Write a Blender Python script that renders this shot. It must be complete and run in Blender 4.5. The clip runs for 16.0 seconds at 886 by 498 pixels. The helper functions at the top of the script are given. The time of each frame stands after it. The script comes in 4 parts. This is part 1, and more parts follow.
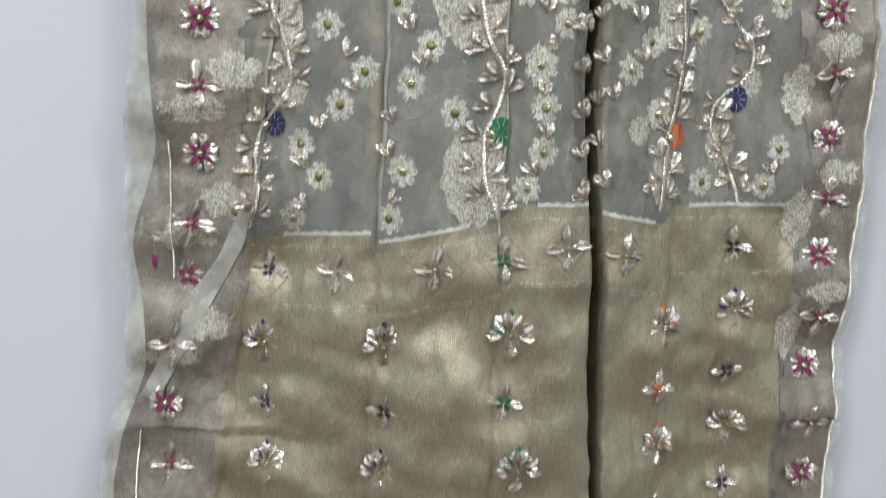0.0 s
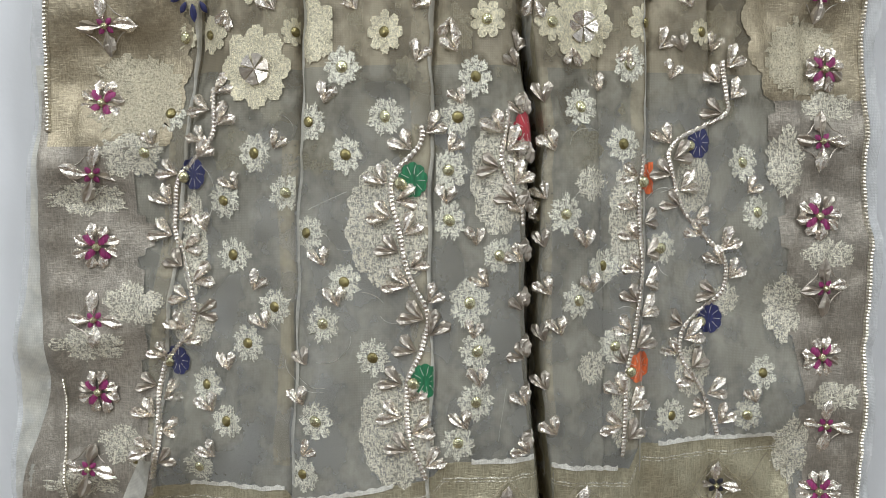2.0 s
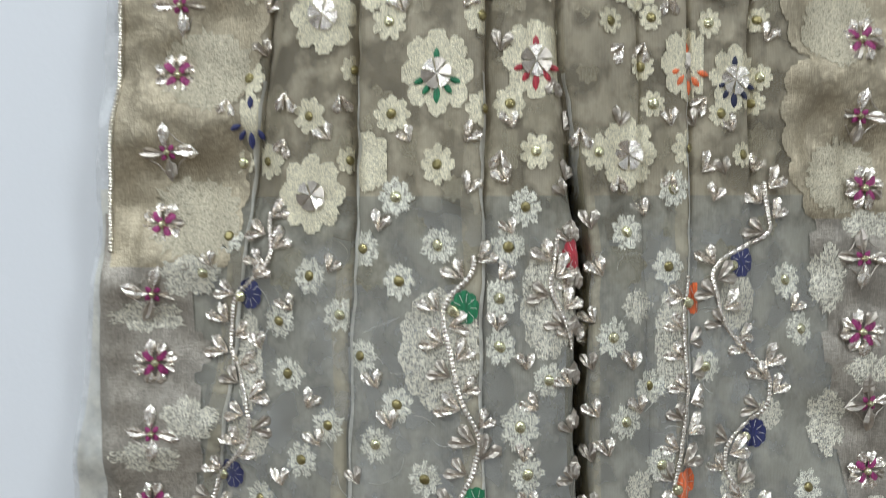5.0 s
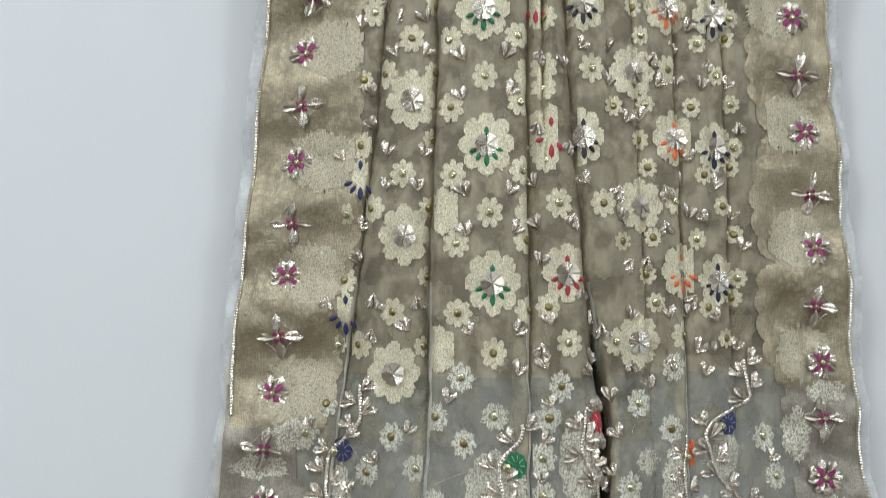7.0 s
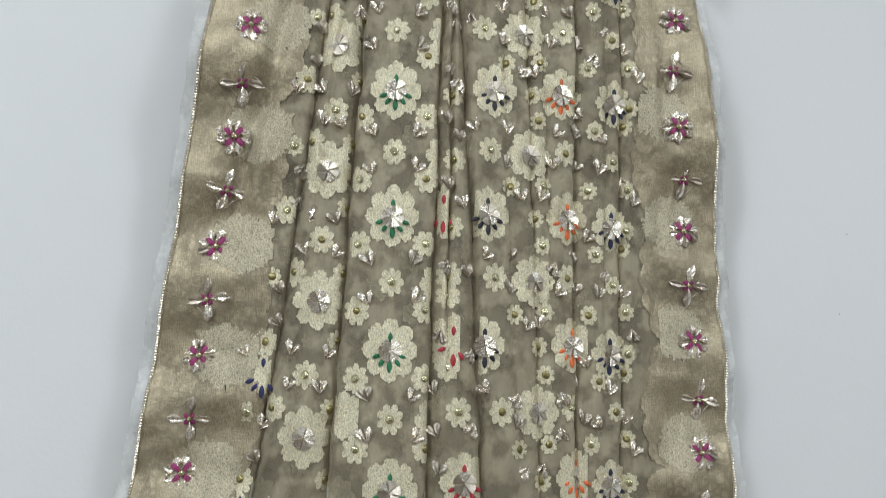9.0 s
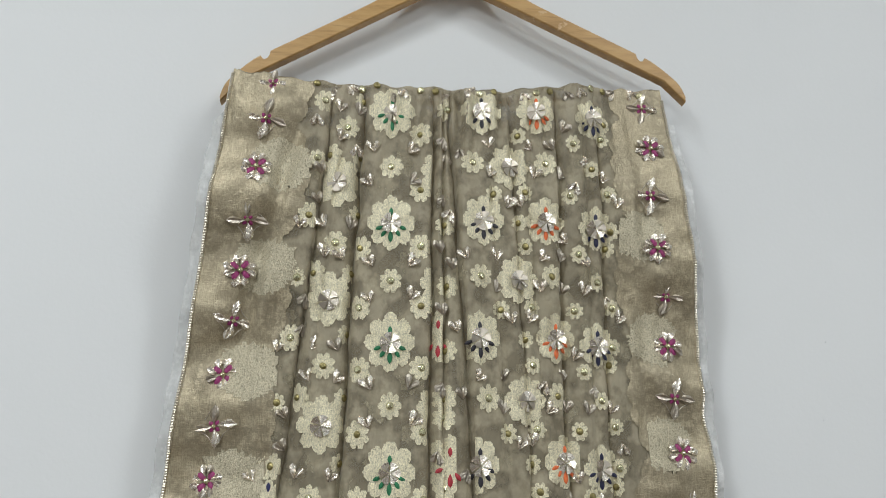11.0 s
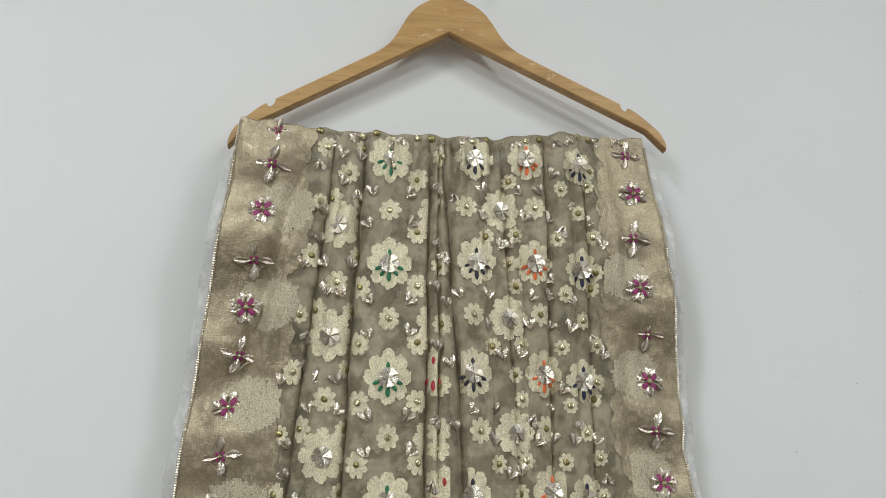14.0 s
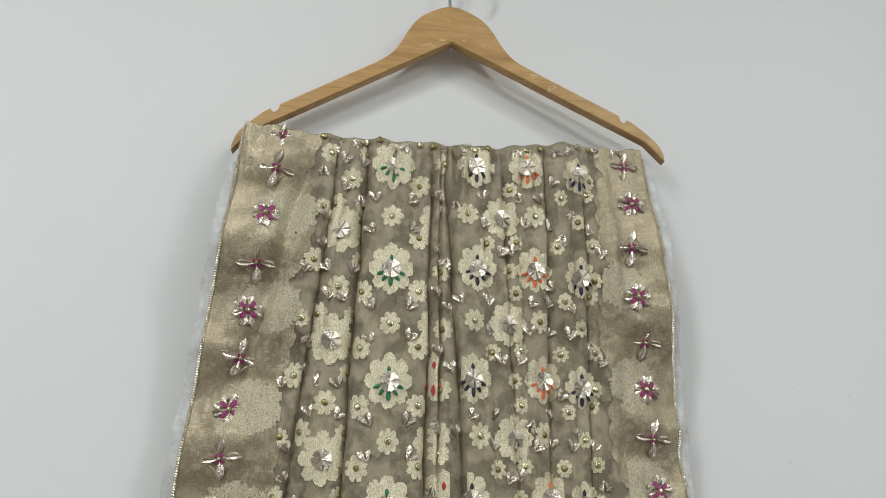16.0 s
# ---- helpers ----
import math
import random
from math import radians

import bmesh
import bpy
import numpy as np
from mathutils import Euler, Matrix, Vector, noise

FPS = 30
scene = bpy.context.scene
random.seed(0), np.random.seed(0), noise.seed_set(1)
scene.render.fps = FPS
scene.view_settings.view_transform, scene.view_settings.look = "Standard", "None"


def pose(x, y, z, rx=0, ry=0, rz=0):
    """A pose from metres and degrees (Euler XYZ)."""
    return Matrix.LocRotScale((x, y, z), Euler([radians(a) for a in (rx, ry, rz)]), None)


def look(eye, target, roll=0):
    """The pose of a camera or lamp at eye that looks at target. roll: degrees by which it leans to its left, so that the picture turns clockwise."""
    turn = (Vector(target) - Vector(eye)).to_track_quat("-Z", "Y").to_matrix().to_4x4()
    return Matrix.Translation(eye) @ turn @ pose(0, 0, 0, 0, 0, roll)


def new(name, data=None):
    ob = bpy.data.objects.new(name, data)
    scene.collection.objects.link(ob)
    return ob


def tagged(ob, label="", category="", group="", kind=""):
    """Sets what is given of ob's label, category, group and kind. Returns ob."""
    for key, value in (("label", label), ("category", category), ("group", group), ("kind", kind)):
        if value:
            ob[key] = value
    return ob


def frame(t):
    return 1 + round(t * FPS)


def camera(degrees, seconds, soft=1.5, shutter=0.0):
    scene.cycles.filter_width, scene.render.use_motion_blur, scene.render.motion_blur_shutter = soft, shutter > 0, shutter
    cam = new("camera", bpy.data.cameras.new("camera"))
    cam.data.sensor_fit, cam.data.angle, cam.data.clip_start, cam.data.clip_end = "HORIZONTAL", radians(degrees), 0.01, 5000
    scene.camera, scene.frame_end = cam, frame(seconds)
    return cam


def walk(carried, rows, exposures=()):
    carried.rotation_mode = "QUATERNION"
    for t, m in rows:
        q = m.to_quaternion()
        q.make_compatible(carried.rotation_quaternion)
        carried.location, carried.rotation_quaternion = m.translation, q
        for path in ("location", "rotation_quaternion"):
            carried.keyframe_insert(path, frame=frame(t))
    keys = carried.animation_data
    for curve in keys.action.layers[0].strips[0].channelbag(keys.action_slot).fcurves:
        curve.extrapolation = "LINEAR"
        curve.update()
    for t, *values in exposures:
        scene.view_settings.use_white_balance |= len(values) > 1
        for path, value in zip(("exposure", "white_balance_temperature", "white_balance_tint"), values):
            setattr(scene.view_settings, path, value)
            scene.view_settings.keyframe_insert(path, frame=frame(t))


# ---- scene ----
cam = camera(57.3, 16.0, soft=0.58, shutter=0.4)
PATH = [
    (0, (-0.034, 0.085, 1.261), (0.135, 2.035, 0.848), 1.2),
    (0.3, (-0.025, 0.114, 1.284), (0.14, 2.078, 0.941), 1.2),
    (0.5, (-0.018, 0.128, 1.306), (0.138, 2.096, 0.99), 1.4),
    (1, (-0.016, 0.141, 1.341), (0.105, 2.125, 1.114), 0.6),
    (1.5, (0.003, 0.156, 1.349), (0.119, 2.141, 1.135), 0.4),
    (2, (0.039, 0.165, 1.346), (0.118, 2.153, 1.139), -0.1),
    (2.5, (0.046, 0.172, 1.337), (0.076, 2.159, 1.116), -0.6),
    (3, (0.053, 0.176, 1.326), (0.076, 2.163, 1.099), -0.9),
    (3.5, (0.052, 0.187, 1.325), (0.068, 2.174, 1.093), -1.1),
    (4, (0.051, 0.19, 1.333), (0.071, 2.179, 1.122), -1.0),
    (4.5, (0.038, 0.187, 1.356), (0.061, 2.179, 1.177), -0.7),
    (5, (0.021, 0.157, 1.399), (0.053, 2.152, 1.273), -0.2),
    (5.2, (0.015, 0.137, 1.416), (0.05, 2.133, 1.293), -0.3),
    (7.3, (-0.03, 0.015, 1.489), (0.038, 2.01, 1.607), -0.1),
    (7.5, (-0.029, 0.016, 1.502), (0.069, 2.008, 1.651), 0.4),
    (8, (-0.024, 0.013, 1.526), (0.185, 1.993, 1.708), 1.3),
    (8.5, (-0.019, 0.007, 1.547), (0.238, 1.981, 1.745), 1.8),
    (9, (-0.017, -0.001, 1.576), (0.226, 1.969, 1.822), 1.8),
    (9.5, (-0.017, -0.007, 1.588), (0.212, 1.957, 1.893), 1.1),
    (10, (-0.017, -0.017, 1.598), (0.208, 1.933, 1.979), 0.7),
    (10.2, (-0.015, -0.021, 1.606), (0.21, 1.928, 1.994), 0.6),
    (12.3, (-0.022, -0.094, 1.603), (0.218, 1.817, 2.139), 0.3),
    (12.5, (-0.03, -0.098, 1.61), (0.226, 1.816, 2.134), 0.2),
    (13, (-0.031, -0.1, 1.61), (0.221, 1.817, 2.121), 0.3),
    (13.5, (-0.028, -0.095, 1.608), (0.216, 1.828, 2.101), 0.4),
    (14, (-0.03, -0.09, 1.61), (0.231, 1.829, 2.11), 0.6),
    (14.5, (-0.038, -0.086, 1.604), (0.226, 1.822, 2.143), 0.9),
    (15, (-0.044, -0.087, 1.604), (0.233, 1.818, 2.147), 1.0),
    (15.5, (-0.045, -0.086, 1.604), (0.253, 1.816, 2.146), 1.0),
    (16, (-0.044, -0.092, 1.599), (0.247, 1.812, 2.138), 1.2),
]
walk(cam, [(t, look(eye, target, roll)) for t, eye, target, roll in PATH],
     exposures=[(0.0, 0.1, 6080, 8), (1.2, 0.06, 6150, 8), (2.0, 0.09, 6230, 8), (3.0, 0.08, 6350, 8), (4.0, 0.08, 6300, 8), (4.7, 0.12, 6020, 7), (5.2, 0.13, 5950, 6.5),
                (7.3, 0.02, 6150, 5.5), (10.2, -0.06, 6280, 5.5), (12.3, -0.1, 6520, 6.5), (16.0, -0.1, 6580, 5.5)])

# ---- world and lamps ----
world = bpy.data.worlds.new("world")
scene.world = world
world.use_nodes = True
world.node_tree.nodes["Background"].inputs[0].default_value = (0.75, 0.82, 1.0, 1)
world.node_tree.nodes["Background"].inputs[1].default_value = 0.25


def area_lamp(x, y, z, sx, sy, watts, colour, rx=0):
    d = bpy.data.lights.new("panel_lamp", "AREA")
    d.shape, d.size, d.size_y, d.energy, d.color = "RECTANGLE", sx, sy, watts, colour
    ob = new("panel_lamp", d)
    ob.matrix_world = pose(x, y, z, rx, 0, 0)
    return ob


# two small panels near the wall, four wide unseen ones added behind as fill: x, y, size, watts
LAMPS = [(-0.45, -0.17, 0.14, 5.0), (0.61, -0.17, 0.14, 3.9), (-1.2, -0.9, 0.5, 27), (1.4, -0.9, 0.5, 19), (-1.0, -2.5, 0.55, 24), (1.2, -2.5, 0.55, 24)]
for lx, ly, size, watts in LAMPS:
    area_lamp(lx, ly, 2.725, size, size, watts, (0.96, 0.98, 1.0))


# ---- materials ----
def mat(name, colour, rough=0.6, metal=0.0, **more):
    m = bpy.data.materials.new(name)
    m.use_nodes = True
    b = m.node_tree.nodes["Principled BSDF"]
    b.inputs["Base Color"].default_value = (*colour, 1)
    b.inputs["Roughness"].default_value = rough
    b.inputs["Metallic"].default_value = metal
    for k, v in more.items():
        b.inputs[k.replace("_", " ")].default_value = v
    return m


class Net:
    """Short hand for wiring one material."""

    def __init__(self, m):
        self.t = m.node_tree
        self.b = self.t.nodes["Principled BSDF"]
        self.pos = self.t.nodes.new("ShaderNodeNewGeometry").outputs["Position"]

    def noise(self, scale, detail=3.0, stretch=(1, 1, 1), rough=0.55):
        mp = self.t.nodes.new("ShaderNodeMapping")
        mp.inputs["Scale"].default_value = stretch
        self.t.links.new(self.pos, mp.inputs["Vector"])
        n = self.t.nodes.new("ShaderNodeTexNoise")
        n.inputs["Scale"].default_value, n.inputs["Detail"].default_value = scale, detail
        n.inputs["Roughness"].default_value = rough
        self.t.links.new(mp.outputs[0], n.inputs["Vector"])
        return n.outputs["Fac"]

    def wave(self, scale, axis, distort=1.0, dscale=2.0):
        w = self.t.nodes.new("ShaderNodeTexWave")
        w.bands_direction = axis
        w.inputs["Scale"].default_value, w.inputs["Distortion"].default_value = scale, distort
        w.inputs["Detail Scale"].default_value = dscale
        self.t.links.new(self.pos, w.inputs["Vector"])
        return w.outputs["Fac"]

    def ramp(self, fac, stops):
        r = self.t.nodes.new("ShaderNodeValToRGB")
        e = r.color_ramp.elements
        while len(e) < len(stops):
            e.new(0.5)
        for s, (p, c) in zip(e, stops):
            s.position, s.color = p, (*c, 1) if len(c) == 3 else c
        self.t.links.new(fac, r.inputs[0])
        return r.outputs[0]

    def mix(self, fac, a, b, blend="MIX"):
        n = self.t.nodes.new("ShaderNodeMix")
        n.data_type, n.blend_type = "RGBA", blend
        for sock, v in ((n.inputs["Factor"], fac), (n.inputs["A"], a), (n.inputs["B"], b)):
            if isinstance(v, (int, float)):
                sock.default_value = v
            elif isinstance(v, tuple):
                sock.default_value = (*v, 1)
            else:
                self.t.links.new(v, sock)
        return n.outputs["Result"]

    def math(self, op, a, b):
        n = self.t.nodes.new("ShaderNodeMath")
        n.operation = op
        for sock, v in zip(n.inputs, (a, b)):
            if isinstance(v, (int, float)):
                sock.default_value = v
            else:
                self.t.links.new(v, sock)
        return n.outputs[0]

    def put(self, name, out):
        self.t.links.new(out, self.b.inputs[name])

    def bump(self, height, strength, dist):
        n = self.t.nodes.new("ShaderNodeBump")
        n.inputs["Strength"].default_value, n.inputs["Distance"].default_value = strength, dist
        self.t.links.new(height, n.inputs["Height"])
        self.put("Normal", n.outputs[0])


def wall_paint():
    m = mat("white_wall_paint", (0.78, 0.79, 0.8), 0.7)
    n = Net(m)
    n.put("Base Color", n.ramp(n.noise(2.2, 4), [(0.3, (0.755, 0.765, 0.775)), (0.7, (0.79, 0.8, 0.81))]))
    n.bump(n.noise(260, 3), 0.12, 0.001)
    return m


def wood():
    m = mat("honey_varnished_wood", (0.5, 0.3, 0.13), 0.42, Coat_Weight=0.25, Coat_Roughness=0.25)
    n = Net(m)
    info = n.t.nodes.new("ShaderNodeObjectInfo")
    grain = n.noise(38, 5, (0.35, 1, 2.2), 0.65)
    pore = n.noise(240, 3, (0.12, 1, 1.6))
    c = n.ramp(grain, [(0.28, (0.36, 0.2, 0.065)), (0.52, (0.52, 0.315, 0.115)), (0.75, (0.6, 0.39, 0.165))])
    c = n.mix(n.ramp(pore, [(0.56, (0, 0, 0)), (0.7, (0.5, 0.5, 0.5))]), c, (0.3, 0.16, 0.06))
    chip = n.ramp(n.noise(95, 4, (0.6, 1, 1)), [(0.66, (0, 0, 0)), (0.69, (0.75, 0.75, 0.75))])
    c = n.mix(chip, c, (0.66, 0.47, 0.27))
    c = n.mix(n.math("MULTIPLY", info.outputs["Random"], 0.45), c, (0.36, 0.185, 0.055))
    n.put("Base Color", c)
    n.bump(pore, 0.15, 0.0006)
    return m


def sheer(name, tone, clear):
    """Thin organza: fine woven threads with the light coming through between them."""
    m = mat(name, tone, 0.45, 0.0, Sheen_Weight=0.2)
    n = Net(m)
    a = n.noise(42, 5, (1, 1, 0.75), 0.62)
    fine = n.noise(420, 2, (1, 1, 0.25))
    wisp = n.noise(75, 5, (1, 1, 0.22), 0.7)
    grid = n.math("MULTIPLY", n.wave(330, "X", 0.6, 30), n.wave(330, "Z", 0.6, 30))
    dark = tuple(v * 0.6 for v in tone)
    lite = tuple(min(1, v * 1.38) for v in tone)
    c = n.ramp(a, [(0.3, dark), (0.48, tone), (0.7, lite)])
    c = n.mix(n.ramp(wisp, [(0.55, (0, 0, 0)), (0.72, (0.45, 0.45, 0.45))]), c, tuple(min(1, v * 1.6) for v in tone))
    c = n.mix(n.math("MULTIPLY", fine, 0.35), c, tuple(v * 0.7 for v in tone))
    c = n.mix(n.math("MULTIPLY", grid, 0.3), c, tuple(min(1, v * 1.5) for v in tone))
    n.put("Base Color", c)
    n.bump(n.math("ADD", n.math("ADD", fine, grid), n.math("MULTIPLY", wisp, 3.0)), 0.3, 0.001)
    out = n.t.nodes["Material Output"]
    tr = n.t.nodes.new("ShaderNodeBsdfTransparent")
    tl = n.t.nodes.new("ShaderNodeBsdfTranslucent")
    tl.inputs[0].default_value = (*tone, 1)
    m1, m2 = n.t.nodes.new("ShaderNodeMixShader"), n.t.nodes.new("ShaderNodeMixShader")
    m1.inputs[0].default_value = 0.25
    blot = n.ramp(n.noise(58, 4, (1, 1, 0.85), 0.5), [(0.42, (0, 0, 0)), (0.56, (1, 1, 1))])
    n.t.links.new(n.math("ADD", n.math("MULTIPLY", blot, 0.36), clear - 0.2), m2.inputs[0])
    n.t.links.new(n.b.outputs[0], m1.inputs[1])
    n.t.links.new(tl.outputs[0], m1.inputs[2])
    n.t.links.new(m1.outputs[0], m2.inputs[1])
    n.t.links.new(tr.outputs[0], m2.inputs[2])
    n.t.links.new(m2.outputs[0], out.inputs[0])
    return m


def brocade(name, tone, cover, gaps, glint):
    """Loose woven figure: short broken metallic threads, with gaps where the ground shows."""
    m = mat(name, tone, 0.42, 0.3)
    n = Net(m)
    warp, weft = n.noise(1150, 2, (1, 1, 0.3), 0.7), n.noise(1150, 2, (0.3, 1, 1), 0.7)
    cross = n.math("MAXIMUM", warp, weft)
    wear = n.noise(400, 5, (1, 1, 1), 0.85)
    speck = n.noise(1000, 2, (1, 1, 0.7), 0.8)
    c = n.ramp(n.math("ADD", n.math("MULTIPLY", cross, 0.6), n.math("MULTIPLY", speck, 0.4)), [(0.4, tuple(v * 0.62 for v in tone)), (0.54, tone), (0.66, tuple(min(1, v * 1.32) for v in tone))])
    n.put("Base Color", c)
    n.put("Roughness", n.ramp(speck, [(0.45, (0.5, 0.5, 0.5)), (0.62, (glint, glint, glint))]))
    n.bump(n.math("ADD", cross, n.math("MULTIPLY", speck, 1.3)), 0.6, 0.0011)
    out = n.t.nodes["Material Output"]
    tr = n.t.nodes.new("ShaderNodeBsdfTransparent")
    mx = n.t.nodes.new("ShaderNodeMixShader")
    seen = n.math("ADD", n.math("MULTIPLY", cross, 0.55), n.math("MULTIPLY", wear, 0.5))
    n.t.links.new(n.ramp(seen, [(cover - 0.05, (gaps, gaps, gaps)), (cover + 0.05, (0, 0, 0))]), mx.inputs[0])
    n.t.links.new(n.b.outputs[0], mx.inputs[1])
    n.t.links.new(tr.outputs[0], mx.inputs[2])
    n.t.links.new(mx.outputs[0], out.inputs[0])
    return m


def zari(name, tone, metal, rough, scroll, figure=0.0):
    """Brocade of metallic thread: fine vertical weave, scrolling tone-on-tone figures."""
    m = mat(name, tone, rough, metal)
    n = Net(m)
    thread = n.noise(1150, 2, (1, 1, 0.1))
    weft = n.noise(1050, 2, (0.2, 1, 1))
    vor = n.t.nodes.new("ShaderNodeTexVoronoi")
    vor.feature = "DISTANCE_TO_EDGE"
    vor.inputs["Scale"].default_value = 120
    warp = n.t.nodes.new("ShaderNodeVectorMath")
    warp.operation = "ADD"
    nz = n.t.nodes.new("ShaderNodeTexNoise")
    nz.inputs["Scale"].default_value = 60
    sc = n.t.nodes.new("ShaderNodeVectorMath")
    sc.operation = "SCALE"
    sc.inputs["Scale"].default_value = 0.018
    n.t.links.new(n.pos, nz.inputs["Vector"])
    n.t.links.new(nz.outputs["Color"], sc.inputs[0])
    n.t.links.new(n.pos, warp.inputs[0])
    n.t.links.new(sc.outputs[0], warp.inputs[1])
    n.t.links.new(warp.outputs[0], vor.inputs["Vector"])
    curl = n.ramp(vor.outputs["Distance"], [(0.05, (1, 1, 1)), (0.3, (0, 0, 0))])
    zone = n.ramp(n.noise(13, 2), [(0.42, (0, 0, 0)), (0.55, (1, 1, 1))])
    fig = n.mix(1.0, curl, zone, "MULTIPLY")
    c = n.ramp(n.math("MAXIMUM", thread, weft), [(0.42, tuple(v * 0.74 for v in tone)), (0.55, tone), (0.7, tuple(min(1, v * 1.22) for v in tone))])
    c = n.mix(n.math("MULTIPLY", fig, scroll), c, tuple(v * 0.62 for v in tone))
    # pale blotches: woven figure and satin sheen, both painted into the colour
    lobes = n.ramp(n.noise(26, 7, (1, 1, 1.3), 0.75), [(0.5, (0, 0, 0)), (0.55, (1, 1, 1))])
    lobes = n.mix(1.0, lobes, n.ramp(n.math("MAXIMUM", thread, weft), [(0.46, (0.25, 0.25, 0.25)), (0.62, (1, 1, 1))]), "MULTIPLY")
    c = n.mix(n.math("MULTIPLY", lobes, figure), c, tuple(min(1, v * 1.6) for v in tone))
    c = n.mix(n.math("MULTIPLY", n.math("MULTIPLY", n.wave(260, "X", 1.5, 60), n.wave(240, "Z", 1.5, 60)), 0.35), c, tuple(v * 0.6 for v in tone))
    c = n.mix(n.math("MULTIPLY", n.noise(30, 4), 0.3), c, tuple(v * 0.72 for v in tone))
    n.put("Base Color", c)
    n.put("Roughness", n.math("ADD", n.math("MULTIPLY", n.noise(90, 3), 0.25), rough - 0.1))
    h = n.math("ADD", n.math("ADD", thread, n.math("MULTIPLY", weft, 0.8)), n.math("MULTIPLY", fig, scroll * 0.3))
    grain = n.noise(260, 3, (1, 1, 0.8), 0.7)
    n.bump(n.math("ADD", h, n.math("MULTIPLY", grain, 0.7)), 0.4, 0.0011)
    return m


def thread(name, tone):
    m = mat(name, tone, 0.55, 0.0, Sheen_Weight=0.15)
    n = Net(m)
    a = n.noise(700, 2, (1, 1, 0.2))
    n.put("Base Color", n.ramp(a, [(0.3, tuple(v * 0.55 for v in tone)), (0.7, tuple(min(1, v * 1.25) for v in tone))]))
    n.bump(a, 0.4, 0.0006)
    return m


def foil(name, tone, rough):
    m = mat(name, tone, rough, 0.9)
    n = Net(m)
    a = n.noise(330, 3)
    n.put("Roughness", n.math("ADD", n.math("MULTIPLY", a, 0.22), rough - 0.1))
    n.put("Base Color", n.ramp(n.noise(160, 3), [(0.3, tuple(v * 0.72 for v in tone)), (0.65, tone)]))
    n.bump(n.math("ADD", a, n.noise(900, 2)), 0.4, 0.0009)
    return m


WALL = wall_paint()
# unseen back wall, made dark so the satin has something dark to reflect
BACKWALL = mat("grey_brown_paint", (0.2, 0.185, 0.165), 0.7)
CEIL = mat("ceiling_white", (0.8, 0.8, 0.79), 0.8)
# unseen floor, dark so that downward-tilted satin reflects dark
FLOOR = mat("brown_floor", (0.16, 0.12, 0.09), 0.4)
nf = Net(FLOOR)
nf.put("Base Color", nf.ramp(nf.noise(3, 5), [(0.3, (0.13, 0.1, 0.075)), (0.7, (0.19, 0.145, 0.11))]))
DARK = mat("dark_curtain", (0.06, 0.06, 0.065), 0.8)
WOOD = wood()
STEEL = mat("hook_steel", (0.62, 0.63, 0.65), 0.28, 1.0)
ORGANZA = sheer("taupe_organza", (0.515, 0.45, 0.32), 0.42)
ORGANZA_LOW = sheer("grey_organza", (0.395, 0.375, 0.3), 0.42)
LINING = sheer("organza_behind", (0.335, 0.285, 0.19), 0.06)
SELVAGE = sheer("white_net_selvage", (0.72, 0.73, 0.72), 0.32)
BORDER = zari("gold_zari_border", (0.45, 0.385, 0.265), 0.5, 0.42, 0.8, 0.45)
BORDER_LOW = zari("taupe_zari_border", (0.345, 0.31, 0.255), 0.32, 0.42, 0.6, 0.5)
BAND = zari("beige_zari_band", (0.5, 0.455, 0.315), 0.65, 0.4, 0.3, 0.15)
WEAVE = brocade("pale_zari_motif", (0.74, 0.68, 0.49), 0.46, 0.3, 0.3)
# pale border weave, lightened to paint in the sheen at the rosettes
WEAVE_BORDER = brocade("zari_sheen_block", (0.54, 0.485, 0.35), 0.46, 0.6, 0.3)
WEAVE_SHEER = brocade("loose_zari_leaf", (0.74, 0.7, 0.57), 0.515, 0.85, 0.25)
WEAVE_LOW = brocade("frayed_zari_flower", (0.8, 0.77, 0.64), 0.515, 0.8, 0.22)
BEIGE_SHEER = sheer("beige_inner_organza", (0.56, 0.5, 0.36), 0.5)
# pale doubled cloth, used as well for painted highlights on fold edges
PLAIN_FOLD = sheer("doubled_and_highlit_organza", (0.68, 0.66, 0.58), 0.2)
PLAIN = zari("white_zari_line", (0.86, 0.83, 0.74), 0.3, 0.4, 0.0)
FOIL = foil("silver_foil", (0.93, 0.86, 0.76), 0.25)
# duller foil: scattered at random, and painted shade on pieces at folds
ROSE_FOIL = foil("tarnished_shaded_foil", (0.6, 0.54, 0.46), 0.34)
TRIM = foil("champagne_trim", (0.85, 0.8, 0.68), 0.34)
BEAD = foil("yellow_bead", (0.68, 0.65, 0.42), 0.18)
# darker bead: scattered at random, and painted shade at folds
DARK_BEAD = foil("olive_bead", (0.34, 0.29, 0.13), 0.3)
MAGENTA = thread("magenta_thread", (0.3, 0.028, 0.145))
GREEN = thread("green_thread", (0.02, 0.19, 0.075))
NAVY = thread("navy_thread", (0.022, 0.026, 0.11))
INK = thread("ink_blue_thread", (0.012, 0.014, 0.05))
BLACK = thread("black_thread", (0.022, 0.02, 0.03))
RED = thread("red_thread", (0.44, 0.03, 0.045))
ORANGE = thread("orange_thread", (0.8, 0.17, 0.045))


# ---- mesh helpers ----
def mesh_of(name, verts, faces, material, smooth=True):
    me = bpy.data.meshes.new(name)
    me.from_pydata(verts, [], faces)
    me.materials.append(material)
    if smooth:
        me.polygons.foreach_set("use_smooth", [True] * len(me.polygons))
    me.update()
    return me


def part(name, data, parent, label="", m=None, kind=""):
    ob = new(name, data)
    ob.parent = parent
    if m is not None:
        ob.matrix_basis = m
    return tagged(ob, label, kind=kind)


